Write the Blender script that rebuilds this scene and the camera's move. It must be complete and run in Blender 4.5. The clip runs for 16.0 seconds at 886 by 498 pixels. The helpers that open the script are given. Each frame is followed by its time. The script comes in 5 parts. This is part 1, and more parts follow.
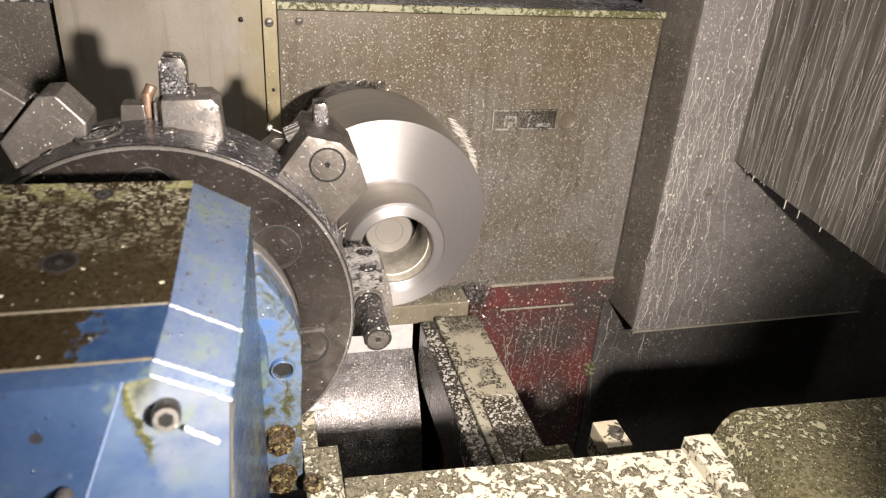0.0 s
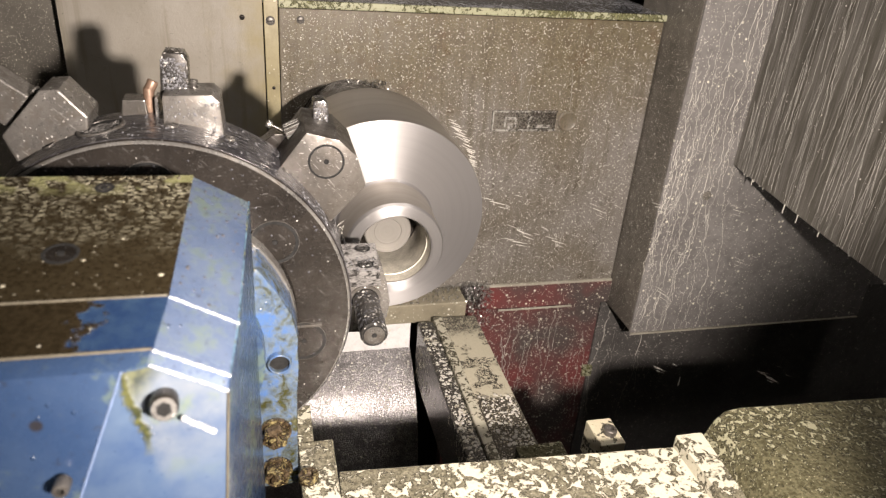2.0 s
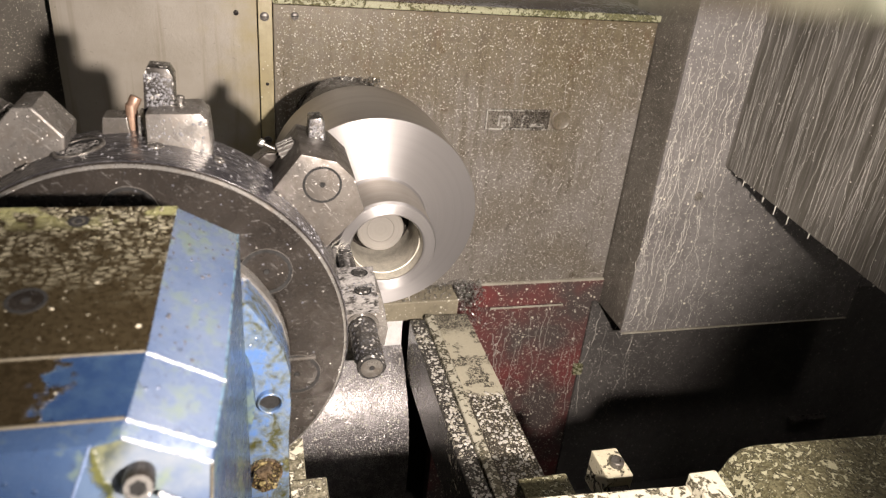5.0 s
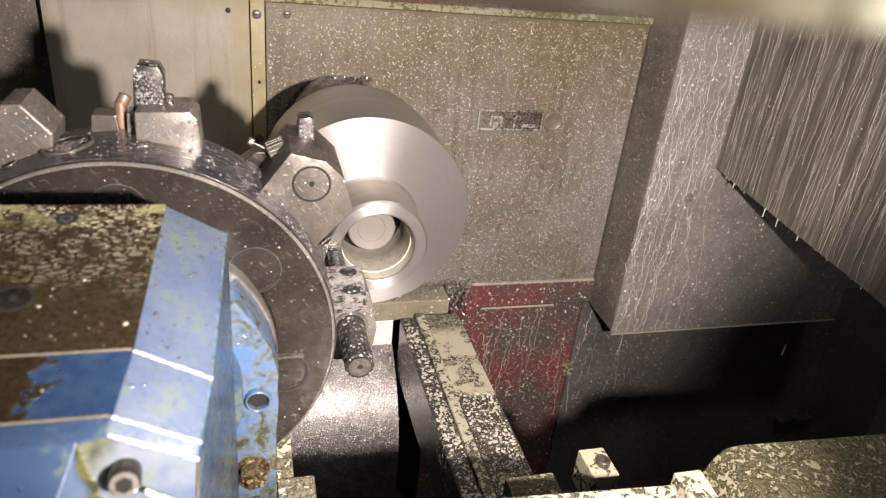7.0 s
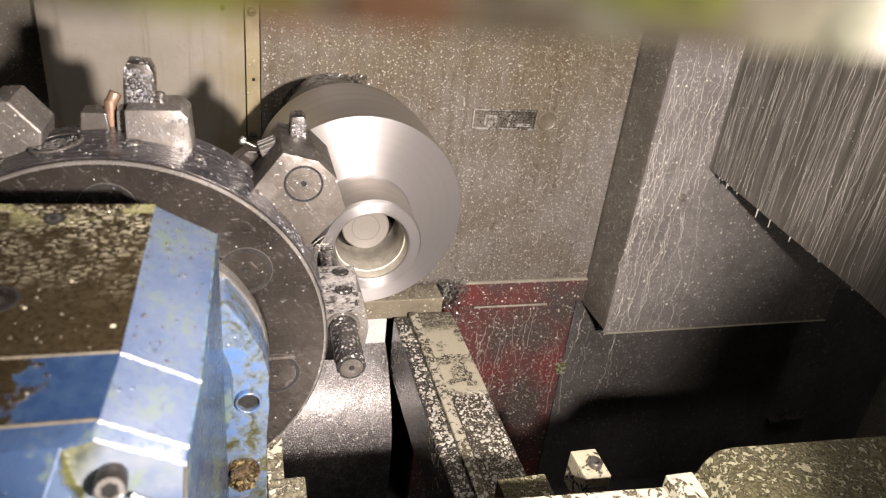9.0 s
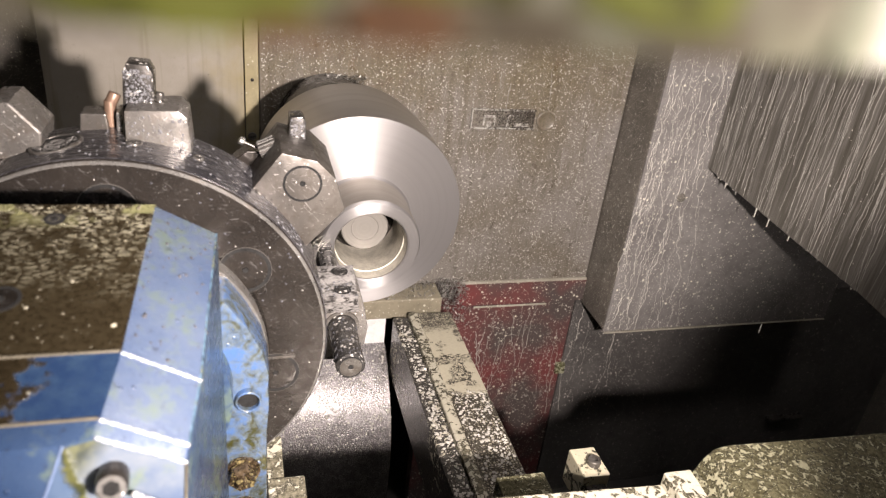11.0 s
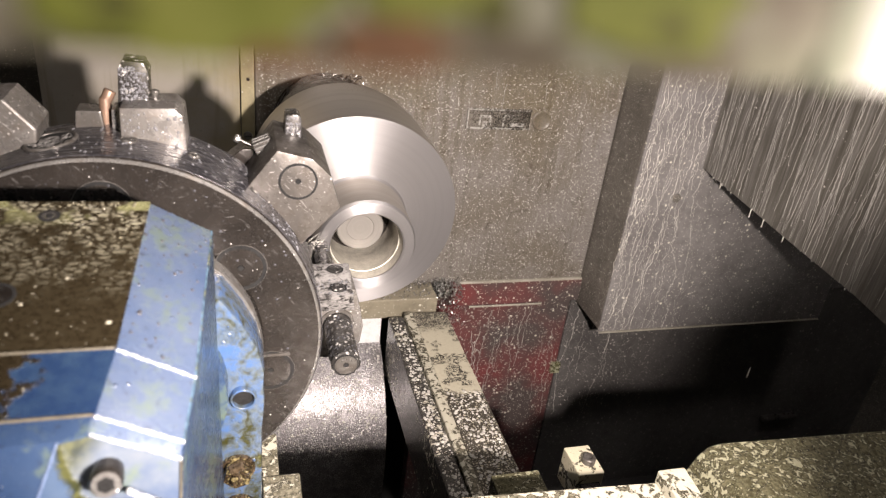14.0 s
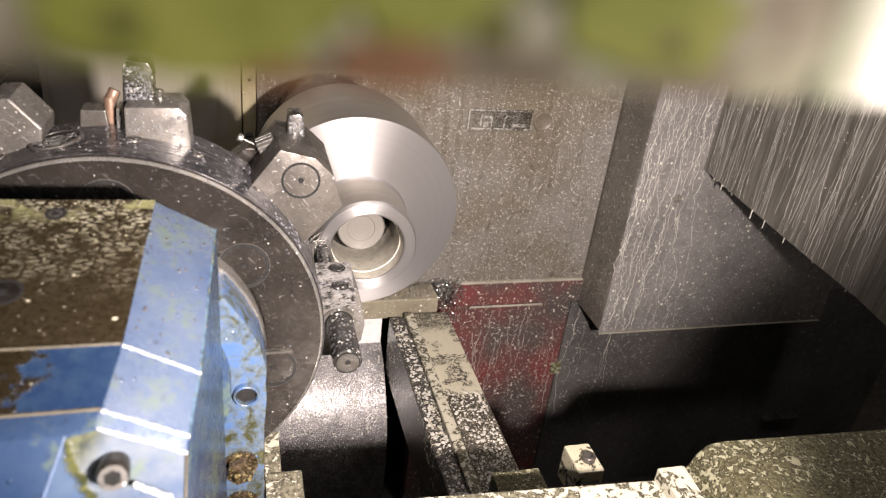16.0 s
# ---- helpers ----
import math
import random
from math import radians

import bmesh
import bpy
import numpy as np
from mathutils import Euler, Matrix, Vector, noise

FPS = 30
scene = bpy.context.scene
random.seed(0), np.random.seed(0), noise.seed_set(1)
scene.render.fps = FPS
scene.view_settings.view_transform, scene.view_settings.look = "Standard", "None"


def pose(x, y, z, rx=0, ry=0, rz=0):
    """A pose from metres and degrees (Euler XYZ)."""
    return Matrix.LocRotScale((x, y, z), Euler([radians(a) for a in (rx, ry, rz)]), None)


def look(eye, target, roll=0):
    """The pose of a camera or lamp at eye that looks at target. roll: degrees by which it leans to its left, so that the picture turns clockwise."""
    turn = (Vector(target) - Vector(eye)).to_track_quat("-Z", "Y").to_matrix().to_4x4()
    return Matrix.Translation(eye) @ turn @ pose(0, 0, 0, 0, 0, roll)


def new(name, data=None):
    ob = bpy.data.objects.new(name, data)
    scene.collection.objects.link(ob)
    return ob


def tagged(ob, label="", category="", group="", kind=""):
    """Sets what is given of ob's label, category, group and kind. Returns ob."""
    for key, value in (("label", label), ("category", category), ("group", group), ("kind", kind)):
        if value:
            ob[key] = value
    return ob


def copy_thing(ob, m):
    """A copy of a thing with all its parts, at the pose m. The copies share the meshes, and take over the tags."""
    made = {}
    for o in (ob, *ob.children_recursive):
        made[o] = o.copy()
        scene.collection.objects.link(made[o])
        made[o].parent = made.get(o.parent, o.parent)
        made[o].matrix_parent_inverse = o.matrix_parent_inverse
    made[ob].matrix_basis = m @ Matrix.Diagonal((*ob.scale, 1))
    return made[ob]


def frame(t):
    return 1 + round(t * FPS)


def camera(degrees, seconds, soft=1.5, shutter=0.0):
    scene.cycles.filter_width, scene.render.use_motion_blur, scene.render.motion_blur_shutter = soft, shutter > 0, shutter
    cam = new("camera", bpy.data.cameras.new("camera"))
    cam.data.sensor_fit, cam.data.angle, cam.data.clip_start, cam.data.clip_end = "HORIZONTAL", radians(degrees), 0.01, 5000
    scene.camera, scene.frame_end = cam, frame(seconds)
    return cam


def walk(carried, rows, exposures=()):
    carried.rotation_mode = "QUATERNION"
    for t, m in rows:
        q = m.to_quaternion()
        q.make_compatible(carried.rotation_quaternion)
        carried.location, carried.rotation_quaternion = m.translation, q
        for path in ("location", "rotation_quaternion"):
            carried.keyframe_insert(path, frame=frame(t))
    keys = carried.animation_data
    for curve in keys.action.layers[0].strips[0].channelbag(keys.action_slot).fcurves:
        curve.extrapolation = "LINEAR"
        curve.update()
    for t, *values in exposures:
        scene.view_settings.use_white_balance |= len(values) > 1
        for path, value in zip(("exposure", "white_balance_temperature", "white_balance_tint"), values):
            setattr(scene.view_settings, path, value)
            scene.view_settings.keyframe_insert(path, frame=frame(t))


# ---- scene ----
# seconds, eye, yaw, pitch, roll
PATH = [
    (0.0, (-0.0002, -1.2997, -0.0029), -15.309, -27.107, 3.905),
    (0.5, (-0.0001, -1.2998, -0.002), -15.202, -27.334, 4.346),
    (1.0, (-0.0, -1.3003, -0.0003), -15.298, -27.373, 4.452),
    (1.5, (-0.0, -1.3, -0.0), -15.463, -27.247, 4.607),
    (2.0, (-0.0, -1.3001, -0.0004), -15.438, -27.182, 4.683),
    (2.5, (0.0001, -1.3001, 0.0003), -15.551, -27.257, 4.79),
    (3.0, (0.0, -1.3, 0.0005), -15.486, -27.184, 4.932),
    (3.5, (-0.0001, -1.3003, 0.0018), -15.72, -27.166, 5.263),
    (4.0, (-0.0002, -1.3001, 0.0002), -15.866, -27.23, 5.418),
    (4.2, (-0.0, -1.3, 0.0009), -15.814, -27.296, 5.287),
    (6.5, (0.0, -1.3, 0.0026), -16.902, -27.35, 6.264),
    (7.0, (0.0001, -1.3002, 0.0029), -16.923, -27.354, 6.287),
    (7.5, (-0.0, -1.3001, 0.0031), -17.084, -27.362, 6.486),
    (8.0, (-0.0003, -1.2996, 0.0041), -17.224, -27.431, 6.725),
    (8.5, (0.0002, -1.3, 0.0048), -17.286, -27.416, 6.821),
    (9.0, (0.0002, -1.3, 0.0048), -17.493, -27.467, 6.875),
    (11.5, (-0.0001, -1.2996, 0.0059), -17.635, -27.497, 6.756),
    (12.0, (0.0001, -1.2999, 0.006), -17.698, -27.458, 6.736),
    (12.5, (0.0003, -1.3001, 0.0065), -17.759, -27.4, 6.81),
    (13.0, (0.0, -1.2998, 0.0071), -17.76, -27.428, 6.861),
    (13.5, (0.0002, -1.3, 0.0061), -17.768, -27.4, 6.879),
    (14.0, (0.0002, -1.2998, 0.0075), -17.982, -27.539, 7.08),
    (14.5, (0.0001, -1.3001, 0.0078), -18.234, -27.561, 7.323),
    (15.0, (0.0002, -1.3001, 0.0082), -18.264, -27.579, 7.359),
    (15.5, (0.0, -1.2997, 0.0071), -18.213, -27.515, 7.311),
    (16.0, (0.0001, -1.2998, 0.0087), -17.903, -27.547, 7.142),
]
# seconds, slide of the carriage in metres
SLIDE = [
    (0.0, 0.0003, -0.0053, -0.0005),
    (0.5, -0.0001, -0.0039, -0.0001),
    (1.0, 0.0002, -0.0019, 0.0007),
    (1.5, 0.0001, 0.0, 0.0001),
    (2.0, 0.0003, 0.0017, -0.0),
    (2.5, 0.0003, 0.0031, 0.0007),
    (3.0, 0.0003, 0.0041, 0.0003),
    (3.5, 0.0015, 0.0042, 0.0007),
    (4.0, 0.0017, -0.0032, -0.0012),
    (4.2, 0.0001, -0.018, -0.001),
    (4.8, -0.0012, -0.0500, -0.0025),
    (5.5, -0.0028, -0.0535, -0.0045),
    (6.5, -0.0032, -0.0503, -0.005),
    (7.0, -0.0032, -0.049, -0.0047),
    (7.5, -0.0025, -0.0478, -0.0049),
    (8.0, -0.002, -0.0522, -0.0041),
    (8.5, -0.005, -0.0545, -0.0042),
    (9.0, -0.0052, -0.053, -0.0037),
    (11.0, -0.0050, -0.0500, -0.0040),
    (11.5, -0.0023, -0.0539, -0.0042),
    (12.0, -0.0057, -0.0539, -0.0039),
    (12.5, -0.0055, -0.0524, -0.0032),
    (13.0, -0.0058, -0.0513, -0.0029),
    (13.5, -0.0055, -0.0498, -0.0032),
    (14.0, -0.0049, -0.0488, -0.0021),
    (14.5, -0.0034, -0.0484, -0.0026),
    (15.0, -0.0028, -0.0471, -0.0026),
    (15.5, -0.0028, -0.0458, -0.0032),
    (16.0, -0.0031, -0.0439, -0.0022),
]


def aim(eye, yaw, pitch, roll):
    """A camera pose from its heading (to the left of +y), its pitch and its roll, in degrees."""
    a, p = radians(yaw), radians(pitch)
    way = Vector((-math.sin(a) * math.cos(p), math.cos(a) * math.cos(p), math.sin(p)))
    return look(eye, Vector(eye) + way, roll)


cam = camera(64.1, 16.0, 1.1)
cam.data.dof.use_dof = True
cam.data.dof.focus_distance = 0.98
cam.data.dof.aperture_fstop = 9.0
walk(cam, [(t, aim(eye, yaw, pitch, roll)) for t, eye, yaw, pitch, roll in PATH], exposures=[(0.0, -0.13, 6800, 17), (4.2, -0.13, 6850, 17), (7.0, -0.03, 6850, 20), (12.0, -0.03, 6680, 20), (16.0, -0.03, 6680, 20)])

# ---- light ----
world = bpy.data.worlds.new("world")
scene.world = world
world.use_nodes = True
world.node_tree.nodes["Background"].inputs["Color"].default_value = (1.0, 0.93, 0.82, 1)
world.node_tree.nodes["Background"].inputs["Strength"].default_value = 0.05


def lamp(name, kind, m, watts, colour, **more):
    data = bpy.data.lights.new(name, kind)
    data.energy, data.color = watts, colour
    ob = new(name, data)
    ob.matrix_world = m
    return ob


work_lamp = lamp("work_lamp", "SPOT", look((0.200, -1.45, -0.020), (0.27, -0.2, -0.42)), 146, (1.0, 0.93, 0.83))
work_lamp.data.spot_size, work_lamp.data.spot_blend, work_lamp.data.shadow_soft_size = radians(96), 1.0, 0.017
# made-up fill that brightens the door edge, in place of ambient shop light
door_fill = lamp("door_fill", "AREA", look((0.42, -2.0, 0.36), (0.03, -1.25, 0.01)), 12.5, (1.0, 0.97, 0.9))
door_fill.data.shape, door_fill.data.size, door_fill.data.size_y = "RECTANGLE", 0.5, 0.3
# assumed fill from overhead, added to lift top faces, column and pit
top_fill = lamp("top_fill", "AREA", look((0.86, -0.70, 0.78), (0.90, -0.45, -0.6)), 10.5, (1.0, 0.96, 0.9))
top_fill.data.shape, top_fill.data.size, top_fill.data.size_y = "RECTANGLE", 0.44, 0.12


# ---- materials ----
class Nodes:
    """A short way to write node trees: n.add(type, inputs, settings) gives the node."""

    def __init__(self, name):
        self.mat = bpy.data.materials.new(name)
        self.mat.use_nodes = True
        self.tree = self.mat.node_tree
        self.tree.nodes.clear()
        self.out = self.tree.nodes.new("ShaderNodeOutputMaterial")
        self.at = self.add("ShaderNodeTexCoord").outputs["Object"]

    def add(self, kind, values=(), **settings):
        node = self.tree.nodes.new(kind)
        for key, value in settings.items():
            setattr(node, key, value)
        for key, value in dict(values).items():
            if isinstance(value, bpy.types.NodeSocket):
                self.tree.links.new(value, node.inputs[key])
            else:
                node.inputs[key].default_value = value
        return node

    def stretch(self, scale, place=None):
        return self.add("ShaderNodeMapping", {"Vector": place or self.at, "Scale": scale}).outputs[0]

    def noise(self, scale, detail=4.0, rough=0.55, place=None, twist=0.0):
        return self.add("ShaderNodeTexNoise", {"Vector": place or self.at, "Scale": scale, "Detail": detail, "Roughness": rough, "Distortion": twist}).outputs[0]

    def ramp(self, value, low, high, to_low=0.0, to_high=1.0):
        return self.add("ShaderNodeMapRange", {"Value": value, "From Min": low, "From Max": high, "To Min": to_low, "To Max": to_high}, clamp=True).outputs[0]

    def math(self, what, a, b=0.0):
        return self.add("ShaderNodeMath", {0: a, 1: b}, operation=what).outputs[0]

    def mix(self, share, a, b):
        node = self.add("ShaderNodeMix", {"Factor": share}, data_type="RGBA")
        for socket, value in ((node.inputs[6], a), (node.inputs[7], b)):
            if isinstance(value, bpy.types.NodeSocket):
                self.tree.links.new(value, socket)
            else:
                socket.default_value = (*value, 1)
        return node.outputs[2]

    def blend(self, share, a, b):
        node = self.add("ShaderNodeMix", {"Factor": share, 2: a, 3: b}, data_type="FLOAT")
        return node.outputs[0]

    def specks(self, scale, size, share, place=None):
        """Round drops: size in cells, share of the cells that hold one."""
        cell = self.add("ShaderNodeTexVoronoi", {"Vector": place or self.at, "Scale": scale}, feature="F1")
        luck = self.add("ShaderNodeSeparateColor", {0: cell.outputs["Color"]})
        radius = self.ramp(luck.outputs[0], 1 - share, 1.0, 0.0, size)
        return self.ramp(self.math("SUBTRACT", radius, cell.outputs["Distance"]), 0.0, size * 0.35)

    def streaks(self, across, along, width, amount, wobble=0.012):
        """Thin upright runs of liquid that wander a little."""
        bend = self.add("ShaderNodeTexNoise", {"Vector": self.at, "Scale": 22.0, "Detail": 2.0}).outputs["Color"]
        moved = self.add("ShaderNodeVectorMath", {0: bend, 1: (0.5, 0.5, 0.5)}, operation="SUBTRACT").outputs[0]
        moved = self.add("ShaderNodeVectorMath", {0: moved, "Scale": wobble}, operation="SCALE").outputs[0]
        place = self.add("ShaderNodeVectorMath", {0: self.at, 1: moved}, operation="ADD").outputs[0]
        value = self.noise(1.0, 1.0, 0.4, self.stretch((across, across, along), place))
        line = self.ramp(self.math("ABSOLUTE", self.math("SUBTRACT", value, 0.5)), 0.0, width, 1.0, 0.0)
        gate = self.ramp(self.noise(1.0, 2.0, 0.5, self.stretch((across * 0.5, across * 0.5, along * 0.45))), 1 - amount, 1 - amount + 0.10)
        return self.math("MULTIPLY", line, gate)

    def finish(self, colour, rough, metal=0.0, height=None, depth=0.001, **more):
        values = {"Base Color": colour if isinstance(colour, bpy.types.NodeSocket) else (*colour, 1), "Roughness": rough, "Metallic": metal}
        values.update(more.pop("values", {}))
        skin = self.add("ShaderNodeBsdfPrincipled", values)
        if height is not None:
            bump = self.add("ShaderNodeBump", {"Height": height, "Distance": depth, "Strength": more.get("strength", 0.8)})
            self.tree.links.new(bump.outputs[0], skin.inputs["Normal"])
        self.tree.links.new(skin.outputs[0], self.out.inputs[0])
        return self.mat


def wet_paint(name, light, dark, speck=0.25, run=0.0, rough=0.4, milky=(0.80, 0.77, 0.66), scale=120.0, size=0.42, metal=0.0, low=0.38, high=0.66, across=110.0):
    """Paint under a film of coolant: stains at two scales, drops and, where wanted, runs."""
    n = Nodes(name)
    broad, fine = n.noise(5.0, 5.0, 0.6), n.noise(60.0, 6.0, 0.65)
    colour = n.mix(n.ramp(broad, low, high), light, dark)
    colour = n.mix(n.ramp(fine, 0.45, 0.75, 0.0, 0.45), colour, tuple(c * 0.55 for c in dark))
    drops = n.specks(scale, size, speck)
    drops = n.math("MAXIMUM", drops, n.math("MULTIPLY", n.specks(scale * 2.1, size, min(0.9, speck * 2.0)), 0.75))
    drops = n.math("MULTIPLY", drops, n.ramp(n.noise(9.0, 3.0), 0.3, 0.55, 0.45, 1.0))
    if run:
        drops = n.math("MAXIMUM", drops, n.math("MULTIPLY", n.streaks(across, 2.2, 0.014, run), 0.9))
    colour = n.mix(drops, colour, milky)
    height = n.math("ADD", drops, n.math("MULTIPLY", fine, 0.25))
    return n.finish(colour, n.blend(drops, n.ramp(fine, 0.3, 0.7, rough - 0.08, rough + 0.12), 0.12), metal, height, 0.0012)


def blotched(name, paint, film, scale=75.0, cut=0.5, rough=0.3, soft=0.03):
    """Light paint on which oily film has drawn together into dark blots, with beads standing in the film."""
    n = Nodes(name)
    value = n.math("ADD", n.math("MULTIPLY", n.noise(scale, 5.0, 0.55, twist=0.8), 0.75), n.math("MULTIPLY", n.noise(scale * 3.1, 3.0, 0.6), 0.25))
    broad = n.noise(6.0, 3.0)
    edge = n.math("ADD", cut, n.ramp(broad, 0.3, 0.7, -0.10, 0.10))
    mask = n.ramp(n.math("SUBTRACT", value, edge), -soft, soft)
    rim = n.math("MULTIPLY", n.ramp(n.math("SUBTRACT", value, edge), -soft * 2.6, -soft), n.math("SUBTRACT", 1.0, mask))
    grain = n.noise(240.0, 4.0, 0.65)
    shade = n.mix(n.ramp(grain, 0.38, 0.66), film, tuple(min(1.0, c * 2.4 + 0.02) for c in film))
    shade = n.mix(rim, shade, tuple(c * 0.35 for c in film))
    bead = n.math("MULTIPLY", n.specks(scale * 2.6, 0.42, 0.55), n.math("SUBTRACT", 1.0, mask))
    top = n.mix(n.ramp(grain, 0.35, 0.75, 0.0, 0.5), paint, tuple(c * 0.72 for c in paint))
    colour = n.mix(mask, shade, top)
    colour = n.mix(n.math("MULTIPLY", bead, 0.8), colour, tuple(min(1, c * 1.05) for c in paint))
    height = n.math("ADD", n.math("MULTIPLY", mask, 0.6), n.math("ADD", bead, n.math("MULTIPLY", grain, 0.3)))
    return n.finish(colour, n.blend(mask, 0.16, rough), 0.0, height, 0.0011)


def oily_steel(name, colour, rough=0.32, metal=0.85, drops=0.2, scratch=0.5, bead_scale=200.0, bead_size=0.34):
    """Tool steel under oil: cloudy stains, short scratches in three directions, beads of coolant."""
    n = Nodes(name)
    broad, middle, fine = n.noise(16.0, 5.0, 0.65), n.noise(75.0, 5.0, 0.65), n.noise(420.0, 3.0)
    tint = n.mix(n.ramp(broad, 0.32, 0.68), tuple(c * 0.55 for c in colour), tuple(min(1.0, c * 1.25) for c in colour))
    tint = n.mix(n.ramp(middle, 0.48, 0.70, 0.0, 0.7), tint, tuple(c * f for c, f in zip(colour, (0.50, 0.42, 0.34))))
    marks = None
    for turn in ((0.3, 0.7, 0.2), (1.2, -0.5, 0.9), (-0.6, 0.2, 1.7)):
        spun = n.add("ShaderNodeMapping", {"Vector": n.at, "Rotation": turn}).outputs[0]
        line = n.ramp(n.noise(1.0, 1.0, 0.4, n.stretch((620.0, 30.0, 620.0), spun)), 0.70, 0.76)
        marks = line if marks is None else n.math("MAXIMUM", marks, line)
    tint = n.mix(n.math("MULTIPLY", marks, scratch), tint, tuple(min(1.0, c * 1.6 + 0.22) for c in colour))
    bead = n.math("MULTIPLY", n.specks(bead_scale, bead_size, drops), n.ramp(n.noise(24.0, 3.0), 0.35, 0.6, 0.3, 1.0))
    tint = n.mix(n.math("MULTIPLY", bead, 0.75), tint, (0.72, 0.70, 0.67))
    gloss = n.ramp(middle, 0.3, 0.7, rough - 0.14, rough + 0.16)
    return n.finish(tint, n.blend(bead, gloss, 0.08), n.blend(bead, metal, 0.0), n.math("ADD", bead, n.math("MULTIPLY", n.math("ADD", fine, middle), 0.18)), 0.0010)


def streaked_steel(name):
    """Dark wet steel whose film is dragged round the y axis in fine streaks."""
    n = Nodes(name)
    drag = n.noise(1.0, 4.0, 0.65, n.stretch((26.0, 420.0, 26.0)), 0.4)
    fine = n.noise(1.0, 3.0, 0.6, n.stretch((90.0, 1100.0, 90.0)))
    patch = n.noise(30.0, 4.0, 0.6)
    tint = n.mix(n.ramp(drag, 0.36, 0.66), (0.022, 0.022, 0.027), (0.080, 0.077, 0.082))
    tint = n.mix(n.ramp(fine, 0.50, 0.68, 0.0, 0.55), tint, (0.20, 0.197, 0.207))
    tint = n.mix(n.ramp(patch, 0.46, 0.60, 0.0, 0.8), tint, (0.024, 0.024, 0.030))
    bead = n.specks(260.0, 0.34, 0.16)
    tint = n.mix(n.math("MULTIPLY", bead, 0.7), tint, (0.6, 0.58, 0.56))
    return n.finish(tint, n.ramp(drag, 0.3, 0.7, 0.16, 0.34), 0.35, n.math("ADD", n.math("MULTIPLY", drag, 0.6), bead), 0.0008)


def turned_metal(name):
    """Freshly turned metal: fine rings about the y axis, and a sheen that runs across them."""
    n = Nodes(name)
    flat = n.add("ShaderNodeVectorMath", {0: n.at, 1: (1.0, 0.0, 1.0)}, operation="MULTIPLY").outputs[0]
    away = n.add("ShaderNodeVectorMath", {0: flat}, operation="LENGTH").outputs["Value"]
    along = n.add("ShaderNodeSeparateXYZ", {0: n.at}).outputs[1]
    both = n.add("ShaderNodeCombineXYZ", {0: n.math("MULTIPLY", away, 260.0), 1: n.math("MULTIPLY", along, 260.0), 2: 0.0}).outputs[0]
    ring = n.noise(1.0, 3.0, 0.6, both)
    tint = n.mix(n.ramp(ring, 0.3, 0.7), (0.312, 0.304, 0.305), (0.330, 0.321, 0.322))
    turn = n.add("ShaderNodeTangent", direction_type="RADIAL", axis="Y").outputs[0]
    return n.finish(tint, n.ramp(ring, 0.3, 0.7, 0.47, 0.485), 0.72, None, values={"Anisotropic": 0.9, "Anisotropic Rotation": 0.25, "Tangent": turn})


def turned_dull(name):
    """Turned metal under coolant: dull rings about the y axis, smeared by the swirl."""
    n = Nodes(name)
    flat = n.add("ShaderNodeVectorMath", {0: n.at, 1: (1.0, 0.0, 1.0)}, operation="MULTIPLY").outputs[0]
    away = n.add("ShaderNodeVectorMath", {0: flat}, operation="LENGTH").outputs["Value"]
    ring = n.noise(1.0, 4.0, 0.6, n.add("ShaderNodeCombineXYZ", {0: n.math("MULTIPLY", away, 300.0), 1: n.noise(40.0, 2.0), 2: 0.0}).outputs[0])
    return n.finish(n.mix(n.ramp(ring, 0.35, 0.65), (0.20, 0.19, 0.175), (0.225, 0.215, 0.20)), 0.42, 0.35, ring, 0.00012)


def blue_paint(name, film=False):
    n = Nodes(name)
    broad, fine = n.noise(14.0, 5.0, 0.6), n.noise(120.0, 5.0, 0.6)
    # film=True: a paler copy of the paint, light on the chamfer mixed in
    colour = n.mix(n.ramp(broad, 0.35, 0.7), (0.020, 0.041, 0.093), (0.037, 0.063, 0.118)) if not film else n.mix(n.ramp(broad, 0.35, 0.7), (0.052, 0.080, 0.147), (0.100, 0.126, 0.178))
    grime = n.ramp(n.math("ADD", n.math("MULTIPLY", fine, 0.5), n.math("MULTIPLY", broad, 0.6)), 0.57, 0.70)
    colour = n.mix(n.math("MULTIPLY", grime, 0.7), colour, (0.10, 0.135, 0.085))
    chips = n.math("MAXIMUM", n.specks(48.0, 0.20, 0.20), n.math("MULTIPLY", n.ramp(n.noise(190.0, 5.0, 0.7), 0.60, 0.68), 0.6))
    colour = n.mix(chips, colour, (0.02, 0.02, 0.025))
    bead = n.specks(170.0, 0.3, 0.12)
    height = n.math("ADD", bead, n.math("MULTIPLY", fine, 0.3))
    return n.finish(colour, n.ramp(fine, 0.3, 0.7, 0.18, 0.36), 0.0, height, 0.0008)


def plain(name, colour, rough=0.5, metal=0.0, grain=200.0):
    n = Nodes(name)
    fine, broad = n.noise(grain, 4.0), n.noise(grain * 0.1, 3.0)
    tint = n.mix(n.ramp(n.math("ADD", fine, broad), 0.8, 1.25), colour, tuple(c * 0.6 for c in colour))
    return n.finish(tint, n.ramp(fine, 0.3, 0.7, rough * 0.8, min(1.0, rough * 1.25)), metal, fine, 0.0004)


